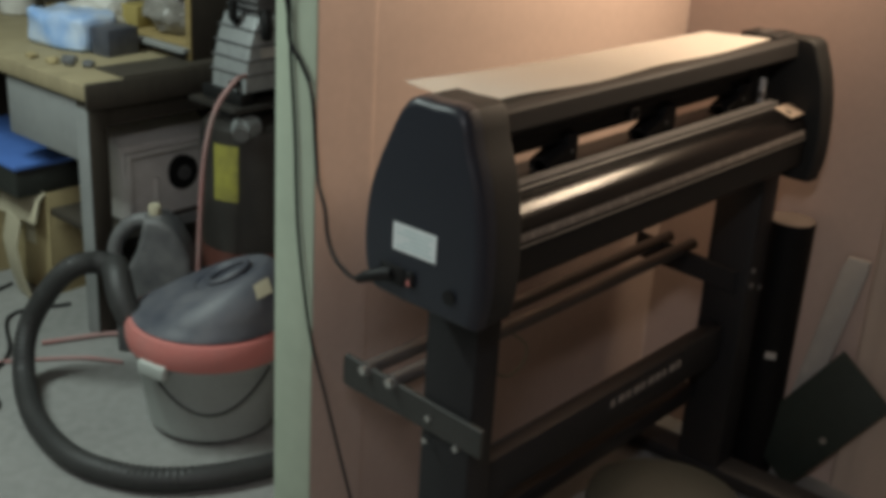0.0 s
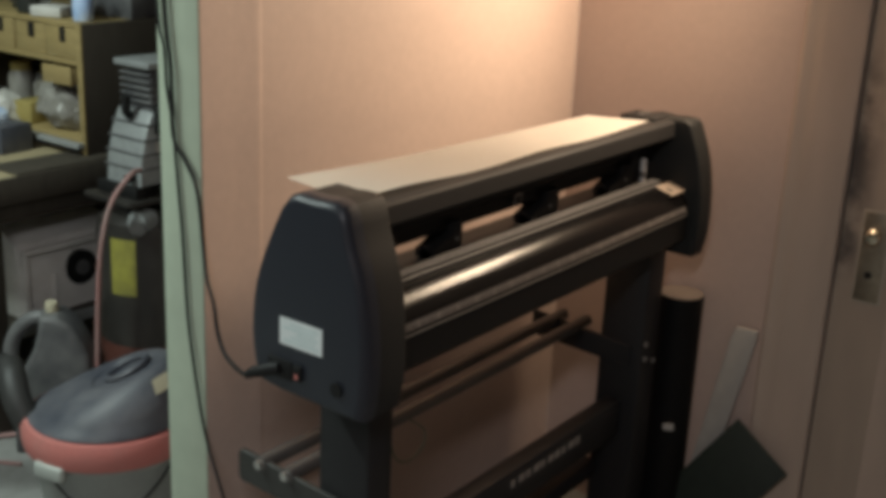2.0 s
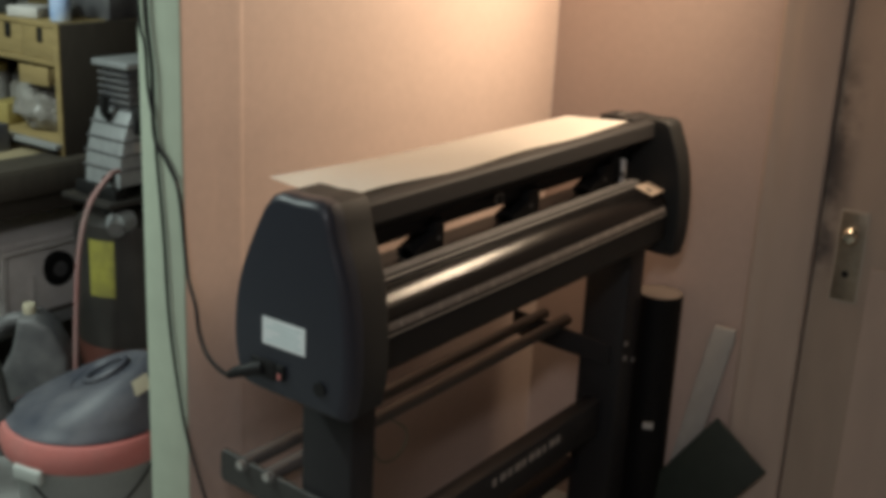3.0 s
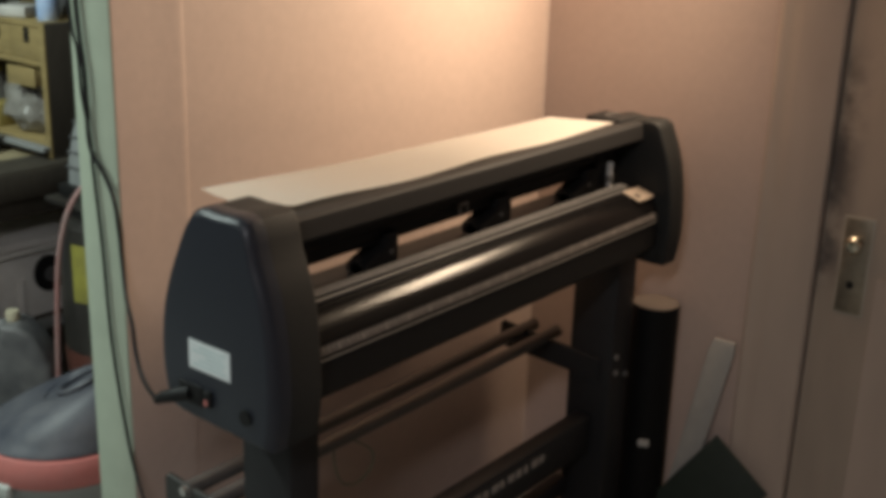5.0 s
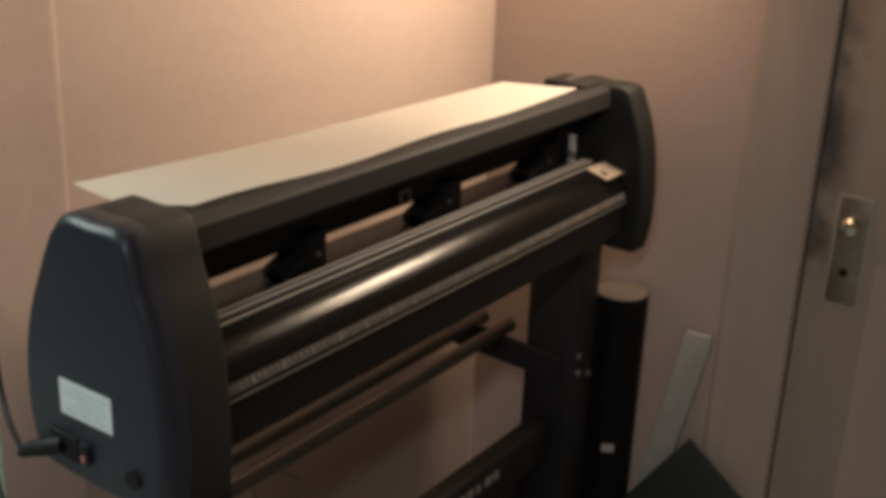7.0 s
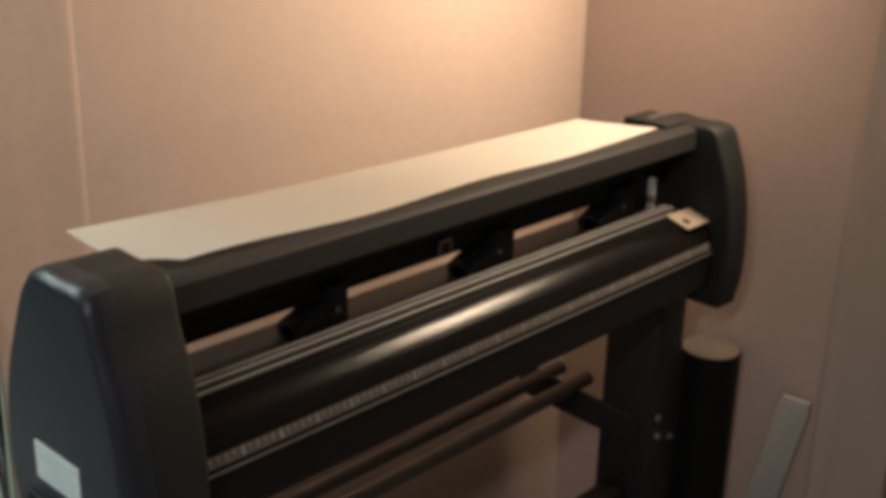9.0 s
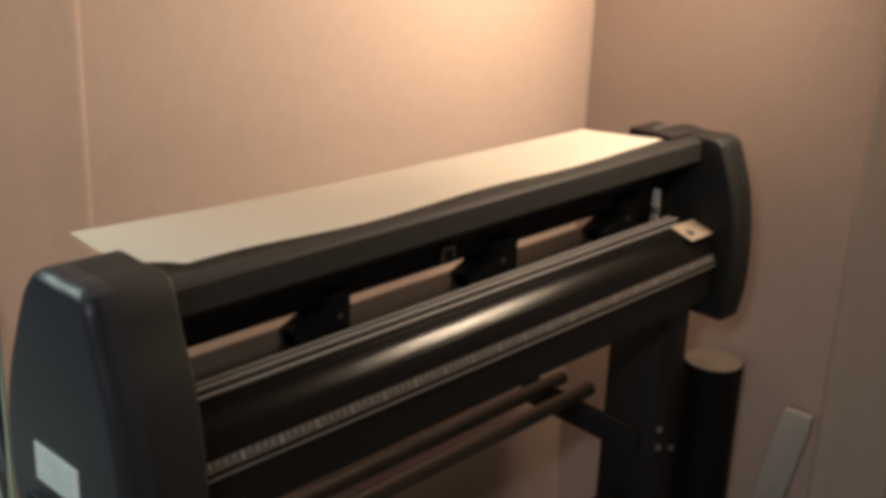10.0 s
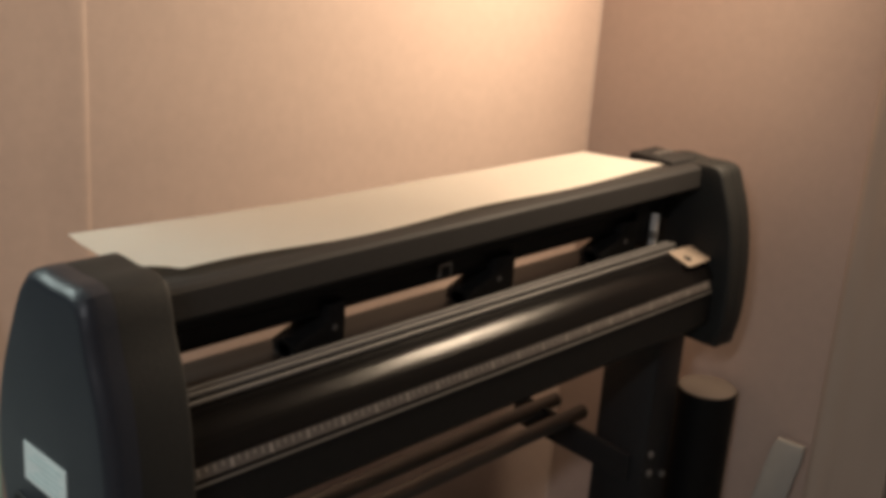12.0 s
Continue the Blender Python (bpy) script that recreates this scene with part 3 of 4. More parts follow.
board = thing("green_panel", "dark green plastic panel leaning crooked on the wall", "panel", at=pose(1.180, -0.177, 0.004, 0, 9, 0) @ pose(0, 0, 0, 34, 0, 0))
sheet_body = part("sheet", prism(B(), [(0.0, 0.0), (0.163, 0.0), (0.163, 0.325), (0.0, 0.325)], -0.007, 0.007, 0.003, 2), PANGREEN, board)
part("rivet", rod(B(), (-0.010, 0.035, 0.150), (-0.004, 0.035, 0.150), 0.008, 12), CHROME, board)

tub = thing("waste_tub", "dusty dark plastic tub on the floor under the cutter", "tub")
part("body", lathe(B(), [(0.115, 0.0), (0.122, 0.006), (0.145, 0.195), (0.140, 0.20)], 0.62, -0.15, 36), BINGREY, tub)
part("lid", lathe(B(), [(0.150, 0.196), (0.155, 0.202), (0.153, 0.214), (0.12, 0.228), (0.05, 0.236)], 0.62, -0.15, 36), BINGREY, tub)

# ---- workshop ----
bench = thing("workbench", "cluttered wooden workbench with an open dark front", "workbench")
part("bench_top", box(B(), 0.43, 2.4, 1.545, 2.75, 0.685, 0.73, 0.004), BENCHTOP, bench)
part("fascia", box(B(), 0.43, 2.4, 1.536, 1.5445, 0.662, 0.733, 0.002), SHADEDWOOD, bench, "dark brown front edge with shade in its colour")
# added strip darkens the top's front for the wear and shade there
part("shaded_front_strip", box(B(), 0.555, 2.39, 1.55, 1.686, 0.7305, 0.737, 0.002), SHADEDWOOD, bench, "dark strip along the front edge, wear and shade in its colour")
part("front_rail", box(B(), 0.50, 2.38, 1.575, 1.600, 0.60, 0.6845), SHADEDWOOD, bench)
for x in (0.445, 2.30):
    part("leg", box(B(), x, x + 0.058, 1.555, 1.613, 0, 0.6845, 0.003), SHADEDWOOD, bench)
    part("leg", box(B(), x, x + 0.058, 2.66, 2.718, 0, 0.6845, 0.003), SHADEDWOOD, bench)
part("lower_shelf", box(B(), 0.504, 2.38, 1.60, 1.885, 0.262, 0.284, 0.003), SHADEDWOOD, bench)
part("shelf_edge", box(B(), 0.503, 0.90, 1.585, 1.5995, 0.258, 0.290, 0.003), GREYPANEL, bench)
# added pale plate stands for light falling on the leg's side
part("lit_leg_face", box(B(), 0.4425, 0.4448, 1.556, 1.612, 0.004, 0.66, 0.0008), GREYPANEL, bench, "pale strip for the light on the leg's side")
part("end_panel", box(B(), 0.446, 0.462, 1.614, 1.97, 0.508, 0.675, 0.003), GREYPANEL, bench, "grey laminate end panel")
part("back_panel", box(B(), 0.50, 2.38, 2.70, 2.715, 0.0, 0.68), SHADEDWOOD, bench)

shelf = thing("shelf_box", "worn yellow wooden shelf box with a drawer row on the workbench", "shelf")
SX, SY, SZ, SH = 0.815, 1.600, 0.7375, 0.368
# sides and back darker than the yellow edges: shade put into the colour
part("side", box(B(), SX, 1.24, SY, SY + 0.018, SZ, SZ + SH, 0.002), SHADEDWOOD, shelf)
part("side", box(B(), SX, 1.24, SY + 0.77, SY + 0.788, SZ, SZ + SH, 0.002), SHADEDWOOD, shelf)
part("back", box(B(), 1.225, 1.24, SY + 0.0185, SY + 0.7695, SZ, SZ + SH), SHADEDWOOD, shelf)
for z in (0.030, 0.250, SH - 0.014):
    part("shelf_board", box(B(), SX - 0.004, 1.2245, SY + 0.0185, SY + 0.7695, SZ + z, SZ + z + 0.014, 0.002), WOOD, shelf)
part("edge_strip", box(B(), SX - 0.006, SX, SY, SY + 0.022, SZ, SZ + SH, 0.001), WOOD, shelf)
for k in range(5):
    y0 = SY + 0.024 + 0.149 * k
    front = part("drawer", box(B(), SX - 0.002 + 0.003 * (k % 2), SX + 0.20, y0, y0 + 0.143, SZ + 0.2655, SZ + SH - 0.016, 0.002), WOOD, shelf, "worn yellow drawer front")
    part("finger_notch", box(B(), SX - 0.0045, SX + 0.002, y0 + 0.050, y0 + 0.076, SZ + 0.310, SZ + SH - 0.0165, 0.003), RUBBER, front)
part("lip", box(B(), SX - 0.030, SX - 0.0045, SY + 0.004, SY + 0.76, SZ + 0.020, SZ + 0.034, 0.002), GREYPANEL, shelf, "pale worn front lip")


def carton(name, label, x0, x1, y0, y1, z0, z1, mat, category="box", turn=0.0):
    cx, cy = (x0 + x1) / 2, (y0 + y1) / 2
    ob = part(name, box(B(), x0 - cx, x1 - cx, y0 - cy, y1 - cy, 0, z1 - z0, 0.004), mat, m=pose(cx, cy, z0, 0, 0, turn))
    return tagged(ob, label, category)


def jar(name, label, x, y, z, r, h, mat, capmat):
    ob = thing(name, label, "jar", at=pose(x, y, z))
    part("body", lathe(B(), [(0.9 * r, 0), (r, 0.006), (r, 0.72 * h), (0.75 * r, 0.84 * h)], 0, 0, 20), mat, ob)
    part("lid", lathe(B(), [(0.78 * r, 0.842 * h), (0.80 * r, 0.85 * h), (0.80 * r, 0.98 * h), (0.74 * r, h)], 0, 0, 20), capmat, ob)
    return ob


tray = thing("parts_tray", "small open yellow wooden tray pulled out under the shelf", "tray", at=pose(SX - 0.02, SY + 0.100, SZ + 0.195, 0, 0, 4))
part("base", box(B(), 0, 0.15, -0.06, 0.06, 0, 0.006), WOOD, tray)
for y in (-0.06, 0.054):
    part("side", box(B(), 0.006, 0.15, y, y + 0.006, 0.0062, 0.045, 0.001), WOOD, tray)
part("front", box(B(), 0, 0.006, -0.06, 0.06, 0.0062, 0.050, 0.001), WOOD, tray)
part("tray_rail", box(B(), SX + 0.0, SX + 0.15, SY + 0.019, SY + 0.185, SZ + 0.188, SZ + 0.1945), SHADEDWOOD, shelf)
bag = B()
bmesh.ops.create_icosphere(bag, subdivisions=4, radius=0.078)
for v in bag.verts:
    n = noise.noise(v.co * 30) * 0.014 + noise.noise(v.co * 75) * 0.008
    v.co = Vector((v.co.x, v.co.y * 1.35, max(v.co.z, -0.066))) * (1 + n / 0.07)
tagged(part("plastic_bag", bag, CLOUDY, m=pose(SX + 0.075, SY + 0.175, SZ + 0.118)), "crumpled clear plastic bag of parts on the shelf", "bag")
jar("jar", "cloudy jar of small parts on the shelf", SX + 0.15, SY + 0.39, SZ + 0.0445, 0.045, 0.13, CLOUDY, GREYPLASTIC)
jar("jar", "cloudy jar of small parts on the shelf", SX + 0.13, SY + 0.50, SZ + 0.0445, 0.04, 0.15, CLOUDY, CARDYELLOW)
carton("tin_box", "dusty dark tin box on the shelf", SX + 0.03, SX + 0.10, SY + 0.024, SY + 0.074, SZ + 0.0445, SZ + 0.15, BINGREY)
carton("parts_box", "small yellow cardboard parts box on the shelf", SX + 0.005, SX + 0.10, SY + 0.285, SY + 0.36, SZ + 0.0445, SZ + 0.11, CARDYELLOW, turn=7)
TOP = SZ + SH + 0.001
carton("tool_case", "dark tool case on top of the shelf box", SX + 0.16, SX + 0.36, SY + 0.02, SY + 0.22, TOP, TOP + 0.10, GREYPLASTIC, "case", turn=8)
carton("paper_packet", "white paper packet lying on top of the shelf box", SX + 0.01, SX + 0.10, SY + 0.15, SY + 0.25, TOP, TOP + 0.03, WHITEPLASTIC, "packet", turn=20)
jar("jar", "small pale jar on top of the shelf box", SX + 0.05, SY + 0.06, TOP, 0.028, 0.09, PALEBLUE, VACLID)
jar("jar", "small dark jar on top of the shelf box", SX + 0.09, SY + 0.115, TOP, 0.030, 0.07, GREYPLASTIC, ALU)
jar("jar", "small dark jar on top of the shelf box", SX + 0.04, SY + 0.30, TOP, 0.034, 0.06, BINGREY, CARDYELLOW)
motor = thing("old_motor", "grimy dark electric motor on top of the shelf box", "motor", at=pose(SX + 0.11, SY + 0.40, TOP))
part("body", rod(B(), (0, -0.055, 0.046), (0, 0.055, 0.046), 0.042, 20), GREYPLASTIC, motor)
part("end_bell", rod(B(), (0, -0.066, 0.046), (0, -0.055, 0.046), 0.034, 18), ALU, motor)
part("foot", box(B(), -0.035, 0.035, -0.04, 0.04, 0, 0.010, 0.002), BINGREY, motor)

bundle = B()
box(bundle, -0.080, 0.080, -0.125, 0.125, 0, 0.105, 0.026, 3)
bmesh.ops.subdivide_edges(bundle, edges=list(bundle.edges), cuts=6, use_grid_fill=True)
for v in bundle.verts:
    v.co.z += 0.018 * noise.noise(v.co * 12) + 0.005 * noise.noise(v.co * 40) if v.co.z > 0.02 else 0
    v.co.x += 0.020 * noise.noise(v.co * 9)
tagged(part("wrapped_parcel", bundle, PALEBLUE, m=pose(0.675, 1.99, 0.7305, 0, 0, 10)), "pale blue and white plastic-wrapped parcel on the workbench", "parcel")
film = B()
bmesh.ops.create_icosphere(film, subdivisions=4, radius=0.075)
for v in film.verts:
    v.co = Vector((v.co.x * 1.2, v.co.y * 1.5, max(v.co.z, -0.045))) * (1 + 0.35 * noise.noise(v.co * 22) + 0.14 * noise.noise(v.co * 60))
tagged(part("plastic_bag", film, WHITEPLASTIC, m=pose(0.80, 2.03, 0.790)), "crumpled whitish plastic bag behind the parcel on the workbench", "bag")
carton("dark_case", "dark blue-black case on the workbench", 0.655, 0.765, 1.785, 1.862, 0.7305, 0.81, VACLID, "case", turn=6)
for k, (x, y) in enumerate(((0.52, 1.76), (0.50, 1.81), (0.545, 1.80), (0.49, 1.90), (0.555, 1.72))):
    nub = B()
    bmesh.ops.create_icosphere(nub, subdivisions=2, radius=0.016 + 0.003 * (k % 3))
    for v in nub.verts:
        v.co = v.co * (1 + 0.4 * noise.noise(v.co * 60 + Vector((k, 0, 0))))
        v.co.z = max(v.co.z * 0.6, -0.008)
    tagged(part("scrap_piece", nub, CARD if k % 2 else GREYPLASTIC, m=pose(x, y, 0.739)), "small scrap piece lying on the workbench", "scrap", "scraps on the bench")
jar("jar", "tall pale green jar at the back of the workbench", 0.80, 2.52, 0.7305, 0.06, 0.26, WHITEPLASTIC, CARDYELLOW)
jar("jar", "dark jar at the back of the workbench", 0.66, 2.60, 0.7305, 0.05, 0.24, GREYPLASTIC, VACLID)

# machine on the lower shelf
mach = thing("old_printer", "dusty off-white machine on the workbench's lower shelf", "machine")
part("case", prism(B(), [(1.64, 0.2845), (1.87, 0.2845), (1.87, 0.53), (1.74, 0.545), (1.66, 0.50), (1.64, 0.40)], 0.60, 0.93, 0.008, 2), MACHINE, mach)
part("side_grip", box(B(), 0.594, 0.602, 1.74, 1.84, 0.40, 0.50, 0.003), GREYPLASTIC, mach)
part("front_slot", rod(B(), (0.80, 1.634, 0.40), (0.80, 1.652, 0.40), 0.052, 24), RUBBER, mach)
part("hub", rod(B(), (0.80, 1.628, 0.40), (0.80, 1.64, 0.40), 0.022, 20), GREYPLASTIC, mach)
part("front_rib", box(B(), 0.70, 0.715, 1.630, 1.645, 0.29, 0.40, 0.002), MACHINE, mach)
part("front_rib", box(B(), 0.605, 0.925, 1.625, 1.645, 0.475, 0.49, 0.003), MACHINE, mach)
part("front_rib", box(B(), 0.605, 0.622, 1.625, 1.648, 0.29, 0.475, 0.003), MACHINE, mach)
part("foot", box(B(), 0.612, 0.645, 1.652, 1.70, 0.2842, 0.287), RUBBER, mach)

# boxes under the bench's end
def open_box(x, y, w, d, h, turn):
    """A cardboard box with four walls, a base and the loose flaps folded down outside."""
    ob = thing("cardboard_box", "tan cardboard box with open flaps under the workbench", "box", at=pose(x, y, 0.001, 0, 0, turn))
    part("base", box(B(), -w / 2, w / 2, -d / 2, d / 2, 0, 0.005), CARD, ob)
    for k in (-1, 1):
        part("side", box(B(), k * w / 2 - 0.003, k * w / 2 + 0.003, -d / 2, d / 2, 0.0052, h, 0.001), CARD, ob)
        part("end", box(B(), -w / 2 + 0.0035, w / 2 - 0.0035, k * (d / 2 - 0.003) - 0.003, k * (d / 2 - 0.003) + 0.003, 0.0052, h, 0.001), CARD, ob)
    flap = prism(B(), [(0.0, 0.0), (-0.022, -0.02), (-0.040, -0.085), (-0.046, -0.085), (-0.027, -0.016), (-0.004, 0.004)], -d / 2 + 0.004, d / 2 - 0.004, axis="y")
    part("flap", flap, CARDPALE, ob, "pale bent box flap", m=pose(-w / 2 - 0.004, 0, h))
    part("tape", box(B(), -w / 2 - 0.0042, -w / 2 - 0.0031, -0.025, 0.025, h * 0.45, h * 0.98), CARDPALE, ob)
    return ob


open_box(0.62, 2.0, 0.24, 0.20, 0.325, 3)
open_box(0.60, 2.29, 0.24, 0.26, 0.325, -4)
for x, y, rz in ((0.44, 1.95, 80), (0.40, 2.2, 70)):
    flap = B()
    prism(flap, [(0.0, 0.0), (0.025, 0.09), (0.035, 0.18), (0.018, 0.26), (0.013, 0.26), (0.029, 0.18), (0.019, 0.09), (-0.006, 0.0)], -0.055, 0.055)
    tagged(part("cardboard_flap", flap, CARDPALE, m=pose(x, y, 0.001, 0, 0, rz)), "bent pale cardboard strip leaning by the boxes", "cardboard")
case = thing("blue_case", "dark case with a blue lid on boxes under the workbench", "case")
part("body", box(B(), 0.415, 0.715, 1.905, 2.415, 0.3265, 0.408, 0.004), BINGREY, case)
part("lid", box(B(), 0.41, 0.72, 1.90, 2.42, 0.4085, 0.425, 0.005), BLUE, case, "scuffed blue plastic lid")

# grey jug
jug = thing("oil_jug", "grey plastic oil jug with a yellow cap", "jug", at=pose(0.540, 1.410, 0.0, 0, 0, -48))
part("body", prism(B(), [(-0.105, 0.0), (0.105, 0.0), (0.108, 0.20), (0.100, 0.29), (0.060, 0.365), (0.022, 0.392), (-0.022, 0.392), (-0.030, 0.345), (-0.042, 0.300), (-0.070, 0.245), (-0.105, 0.20)], -0.055, 0.055, 0.016, 3, axis="y"), GREYPLASTIC, jug)
part("grip", tube(B(), spline([(-0.088, 0, 0.19), (-0.110, 0, 0.235), (-0.112, 0, 0.285), (-0.092, 0, 0.335), (-0.055, 0, 0.368), (-0.012, 0, 0.376)], 6), 0.020, 12), GREYPLASTIC, jug)
part("cap", lathe(B(), [(0.016, 0.385), (0.017, 0.388), (0.017, 0.415), (0.015, 0.418)], 0.0, 0.0, 18), CARDPALE, jug)

# vacuum
VX, VY = 0.41, 1.0
vac = thing("shop_vacuum", "dusty grey shop vacuum with a red rim and dark lid", "vacuum cleaner")
part("tank", lathe(B(), [(0.150, 0.012), (0.158, 0.020), (0.168, 0.09), (0.184, 0.20), (0.188, 0.205), (0.188, 0.222)], VX, VY, 48), VACTANK, vac)
for k in range(4):
    a = radians(45 + 90 * k)
    part("caster", lathe(B(), [(0.014, 0.0), (0.018, 0.002), (0.018, 0.010), (0.012, 0.0125)], VX + 0.12 * math.cos(a), VY + 0.12 * math.sin(a), 14), RUBBER, vac)
part("rim", lathe(B(), [(0.194, 0.218), (0.202, 0.222), (0.206, 0.240), (0.206, 0.268), (0.198, 0.284), (0.185, 0.288)], VX, VY, 48), VACRED, vac, "dusty red rim")
LEAN_X, LEAN_Y = 0.66, -0.75                          # the lid's high end lies away from the inlet


def lid_point(f, h, a):
    lift = (h - 0.288) / 0.10
    dx, dy = math.cos(a), math.sin(a)
    up = dx * LEAN_X + dy * LEAN_Y
    return Vector((VX + f * dx + 0.040 * lift * LEAN_X, VY + f * dy + 0.040 * lift * LEAN_Y, h + 0.040 * lift * up * (f / 0.13) ** 0.5))


lid = B()
sides = 48
rings = [[lid.verts.new(lid_point(f, h, 2 * math.pi * k / sides)) for k in range(sides)] for f, h in ((0.187, 0.286), (0.190, 0.291), (0.187, 0.298), (0.180, 0.306), (0.172, 0.322), (0.158, 0.345), (0.134, 0.368), (0.108, 0.385), (0.090, 0.391), (0.080, 0.390), (0.074, 0.384), (0.02, 0.384))]
for a, b in zip(rings, rings[1:]):
    for k in range(sides):
        lid.faces.new((a[k], a[(k + 1) % sides], b[(k + 1) % sides], b[k]))
lid.faces.new(rings[-1])
lid.faces.new(list(reversed(rings[0])))
bmesh.ops.recalc_face_normals(lid, faces=lid.faces)
lid = part("lid", lid, VACLID, vac, "dusty dark domed lid")
wrn = B()
la = radians(272)
vs = [wrn.verts.new(lid_point(f, h, la + da) * 1.0 + Vector((-0.0015, -0.003, 0.0025))) for f, h, da in ((0.150, 0.354, -0.16), (0.150, 0.354, 0.16), (0.121, 0.378, 0.19), (0.121, 0.378, -0.19))]
wrn.faces.new(vs)
part("warning_label", wrn, CARDPALE, lid, "small faded yellow label")
grip = []
for k in range(25):
    a = 2 * math.pi * k / 24
    grip.append(lid_point(0.046, 0.388, a) + Vector((0, 0, 0.004)))
part("carry_handle", tube(B(), grip, 0.008, 8), VACLID, lid)
inlet = part("inlet", tube(B(), spline([(VX - 0.145, VY + 0.12, 0.262), (VX - 0.150, VY + 0.15, 0.31), (VX - 0.135, VY + 0.19, 0.350), (VX - 0.112, VY + 0.235, 0.36)], 5), 0.034, 16), HOSE, vac)
wa = radians(190)
part("latch", box(B(), -0.042, 0.042, -0.008, 0.012, -0.024, 0.014, 0.008, 3), LATCH, vac, "pale plastic latch", m=pose(VX + 0.204 * math.cos(wa), VY + 0.204 * math.sin(wa), 0.215, 0, 0, 190 + 90))
bail = []
for k in range(17):
    s = k / 16
    a = radians(184 + 92 * s)
    drop = math.sin(math.pi * s)
    r = 0.192 + 0.002 * drop
    bail.append((VX + r * math.cos(a), VY + r * math.sin(a), 0.205 - 0.095 * drop))
part("bail_handle", tube(B(), bail, 0.003, 8), CORD, vac)
hose_path = spline([(0.297, 1.232, 0.36), (0.284, 1.285, 0.358), (0.241, 1.335, 0.34), (0.212, 1.406, 0.26), (0.178, 1.457, 0.15), (0.129, 1.405, 0.06), (0.058, 1.234, 0.031), (0.026, 1.038, 0.031), (0.056, 0.904, 0.031), (0.12, 0.807, 0.031), (0.222, 0.735, 0.031), (0.345, 0.690, 0.031), (0.46, 0.680, 0.031), (0.60, 0.72, 0.031)], 16)
part("hose", tube(B(), hose_path, 0.0265, 16, ribs=0.0025, every=2), HOSE, vac, "ribbed black suction hose")

# compressor
CX, CY = 0.783, 1.30
comp = thing("air_compressor", "upright black air compressor with a grey pump head", "compressor")
tank = part("tank", lathe(B(), [(0.05, 0.10), (0.115, 0.115), (0.14, 0.15), (0.14, 0.60), (0.132, 0.635), (0.10, 0.66), (0.04, 0.668)], CX, CY, 40), TANK, comp)
part("base_ring", lathe(B(), [(0.125, 0.0), (0.128, 0.004), (0.1405, 0.19), (0.1415, 0.285), (0.1405, 0.30)], CX, CY, 40), TANKRED, comp, "dull red lower band")
lab = B()
for k in range(9):
    a0 = radians(186 + 3.3 * k)
    a1 = radians(186 + 3.3 * (k + 1))
    vs = [lab.verts.new((CX + 0.1413 * math.cos(a), CY + 0.1413 * math.sin(a), z)) for a, z in ((a0, 0.446), (a1, 0.446), (a1, 0.60), (a0, 0.60))]
    lab.faces.new(vs)
bmesh.ops.remove_doubles(lab, verts=lab.verts, dist=1e-5)
part("yellow_label", lab, YELLOW, tank, "faded yellow warning label")
PX = 0.045
pump = part("crankcase", prism(B(), [(x + PX, z) for x, z in ((0.650, 0.735), (0.845, 0.735), (0.85, 0.80), (0.83, 0.87), (0.815, 0.925), (0.695, 0.925), (0.672, 0.87), (0.655, 0.80))], 1.22, 1.36, 0.008, 2, axis="y"), ALU, comp, "grey cast crankcase")
part("cylinder", box(B(), 0.715 + PX, 0.815 + PX, 1.245, 1.345, 0.915, 1.030, 0.006), GREYPLASTIC, pump)
for k in range(6):
    part("cooling_fin", box(B(), 0.700 + PX, 0.835 + PX, 1.235, 1.355, 0.925 + 0.0175 * k, 0.931 + 0.0175 * k, 0.001), GREYPLASTIC, pump)
part("head_plate", box(B(), 0.69 + PX, 0.86 + PX, 1.225, 1.365, 1.034, 1.050, 0.003), ALU, pump)
part("oil_plug", rod(B(), (0.80 + PX, 1.205, 0.775), (0.80 + PX, 1.222, 0.775), 0.016, 16), RUBBER, pump)
part("intake", tube(B(), spline([(0.715 + PX, 1.215, 0.875), (0.705 + PX, 1.20, 0.91), (0.705 + PX, 1.21, 0.945)], 5), 0.014, 12), RUBBER, pump)
for z, x in ((0.778, 0.652), (0.815, 0.6585), (0.852, 0.667), (0.890, 0.680)):
    part("seam", box(B(), x + PX - 0.003, 0.832 + PX, 1.2165, 1.3635, z, z + 0.005, 0.001), GREYPLASTIC, pump)
part("valve", rod(B(), (0.652 + PX, 1.250, 0.762), (0.628 + PX, 1.245, 0.758), 0.013, 14), RUBBER, pump)
part("breather", tube(B(), spline([(0.690 + PX, 1.30, 0.905), (0.668 + PX, 1.29, 0.925), (0.664 + PX, 1.285, 0.965)], 5), 0.012, 12), RUBBER, pump)
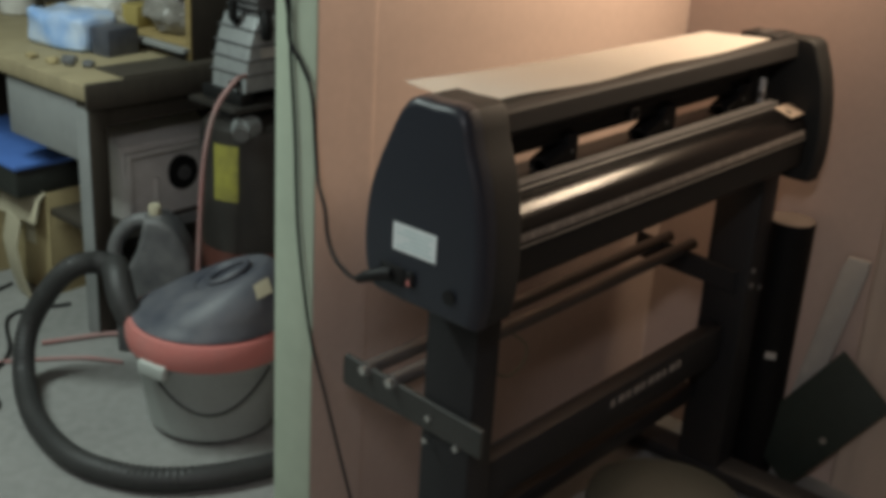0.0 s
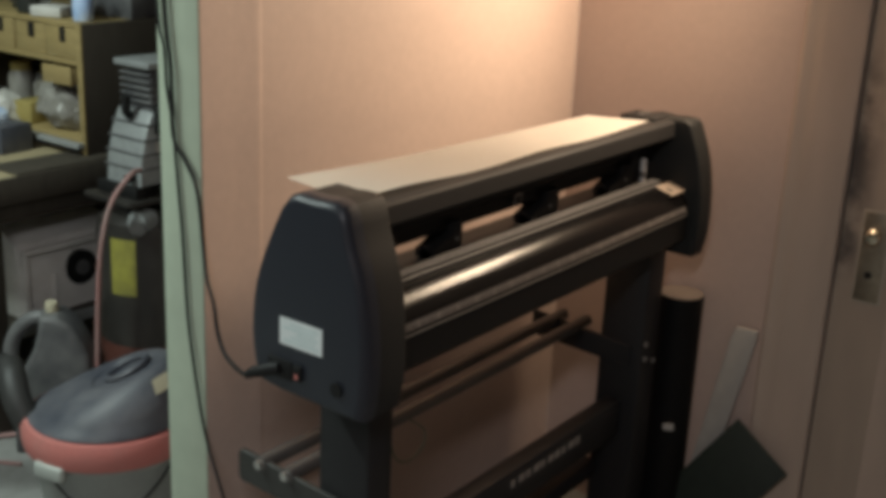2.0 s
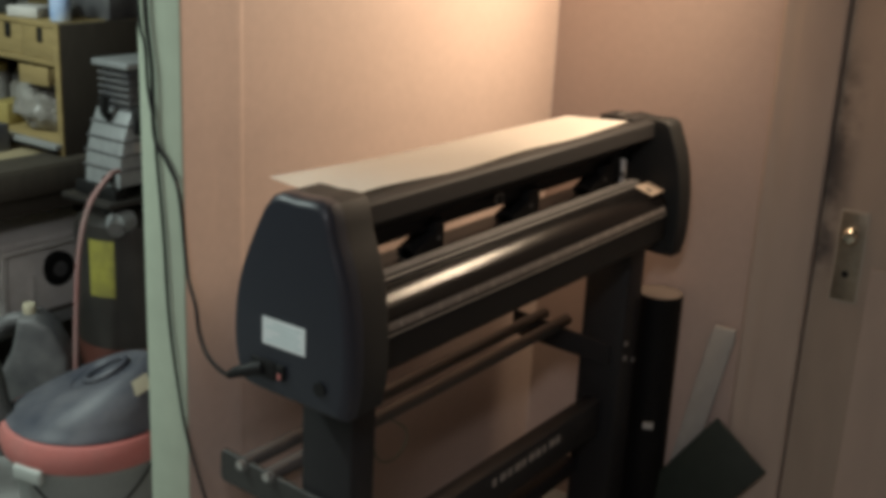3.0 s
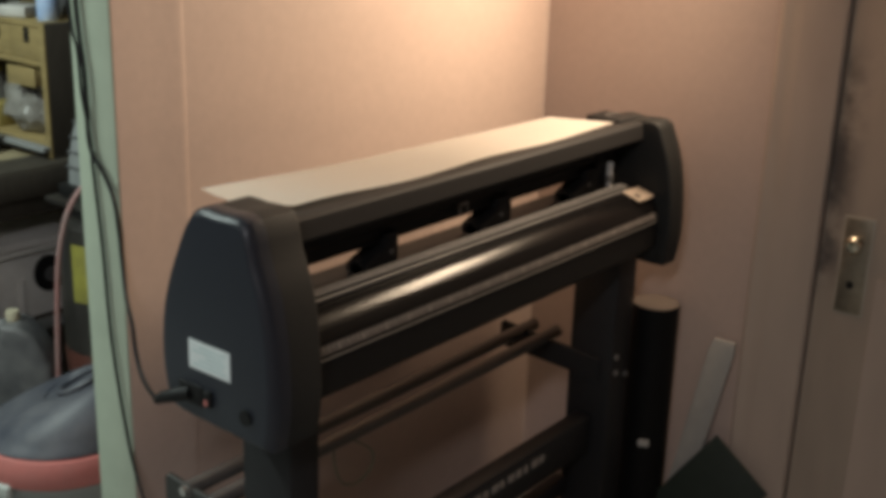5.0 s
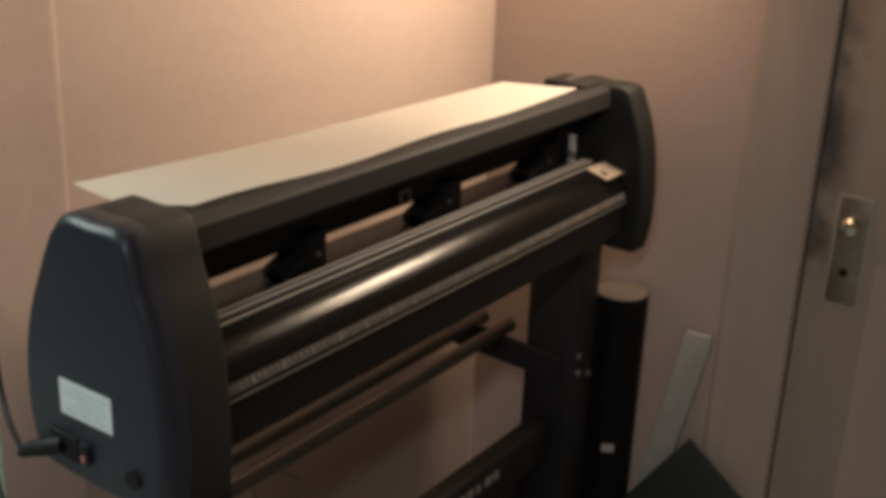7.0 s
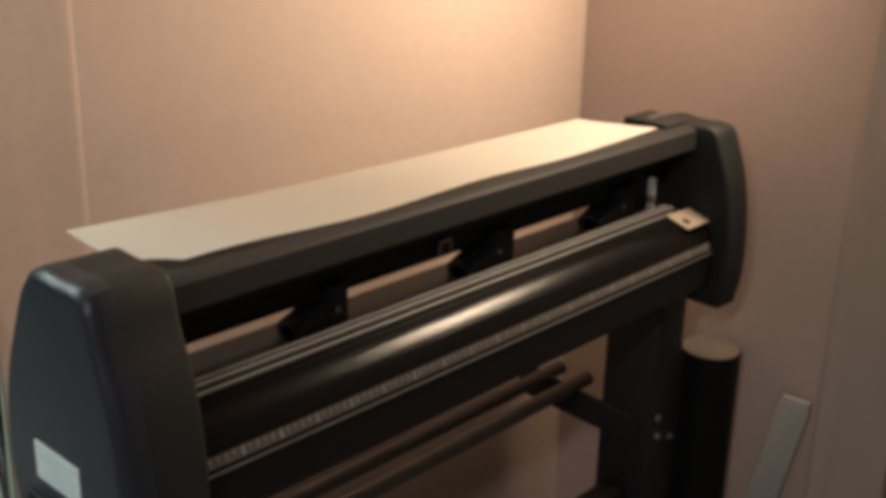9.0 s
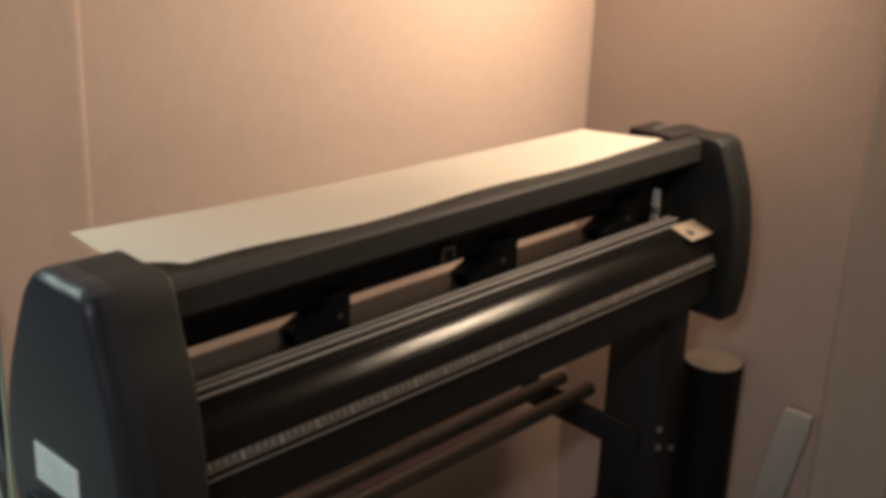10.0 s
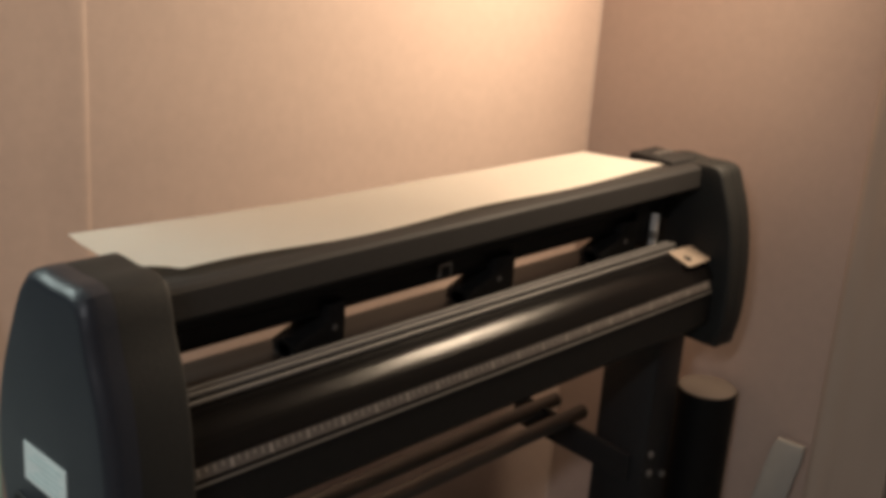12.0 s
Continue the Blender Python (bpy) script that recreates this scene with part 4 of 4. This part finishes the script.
part("name_plate", box(B(), 0.700 + PX, 0.790 + PX, 1.2160, 1.2192, 0.822, 0.848), WHITEPLASTIC, pump, "small pale plate")
part("mount_plate", box(B(), 0.65, 0.90, 1.20, 1.40, 0.690, 0.704, 0.003), TANK, comp)
for x in (0.68, 0.84):
    part("mount_foot", box(B(), x, x + 0.04, 1.22, 1.38, 0.704, 0.736, 0.003), RUBBER, comp)
    part("stay", box(B(), x, x + 0.03, 1.26, 1.34, 0.64, 0.691), TANK, comp)
part("regulator", rod(B(), (0.665, 1.205, 0.650), (0.715, 1.215, 0.650), 0.030, 18), ALU, comp)
part("gauge", rod(B(), (0.655, 1.190, 0.640), (0.668, 1.200, 0.645), 0.022, 18), STEEL, comp)
airhose = thing("air_hose", "dull red rubber air hose hanging from the compressor", "hose")
part("rubber_line", tube(B(), spline([(0.690, 1.215, 0.785), (0.645, 1.20, 0.780), (0.600, 1.22, 0.710), (0.572, 1.23, 0.60), (0.562, 1.24, 0.45), (0.556, 1.25, 0.25), (0.556, 1.27, 0.05), (0.545, 1.33, 0.009), (0.50, 1.52, 0.009), (0.30, 1.62, 0.009)], 8), 0.0065, 10), REDHOSE, airhose)

# cables on the floor
for name, label, pts, mat in (
    ("floor_cable", "dull red cable lying across the concrete floor", [(-0.3, 1.75, 0.006), (0.10, 1.62, 0.006), (0.23, 1.55, 0.006), (0.34, 1.47, 0.006), (0.40, 1.38, 0.006)], REDHOSE),
    ("floor_cable", "black cable lying across the concrete floor", [(-0.3, 1.60, 0.006), (0.05, 1.55, 0.006), (0.20, 1.62, 0.006), (0.33, 1.84, 0.006), (0.50, 1.80, 0.006)], CORD),
    ("floor_cable", "black cable lying across the concrete floor", [(-0.4, 1.20, 0.006), (-0.05, 1.33, 0.006), (0.06, 1.42, 0.006), (0.02, 1.60, 0.006), (0.28, 1.96, 0.006), (0.45, 2.05, 0.006)], CORD)):
    ob = thing(name, label, "cable", "cables on the floor")
    part("sheath", tube(B(), spline(pts, 8), 0.0055, 8), mat, ob)
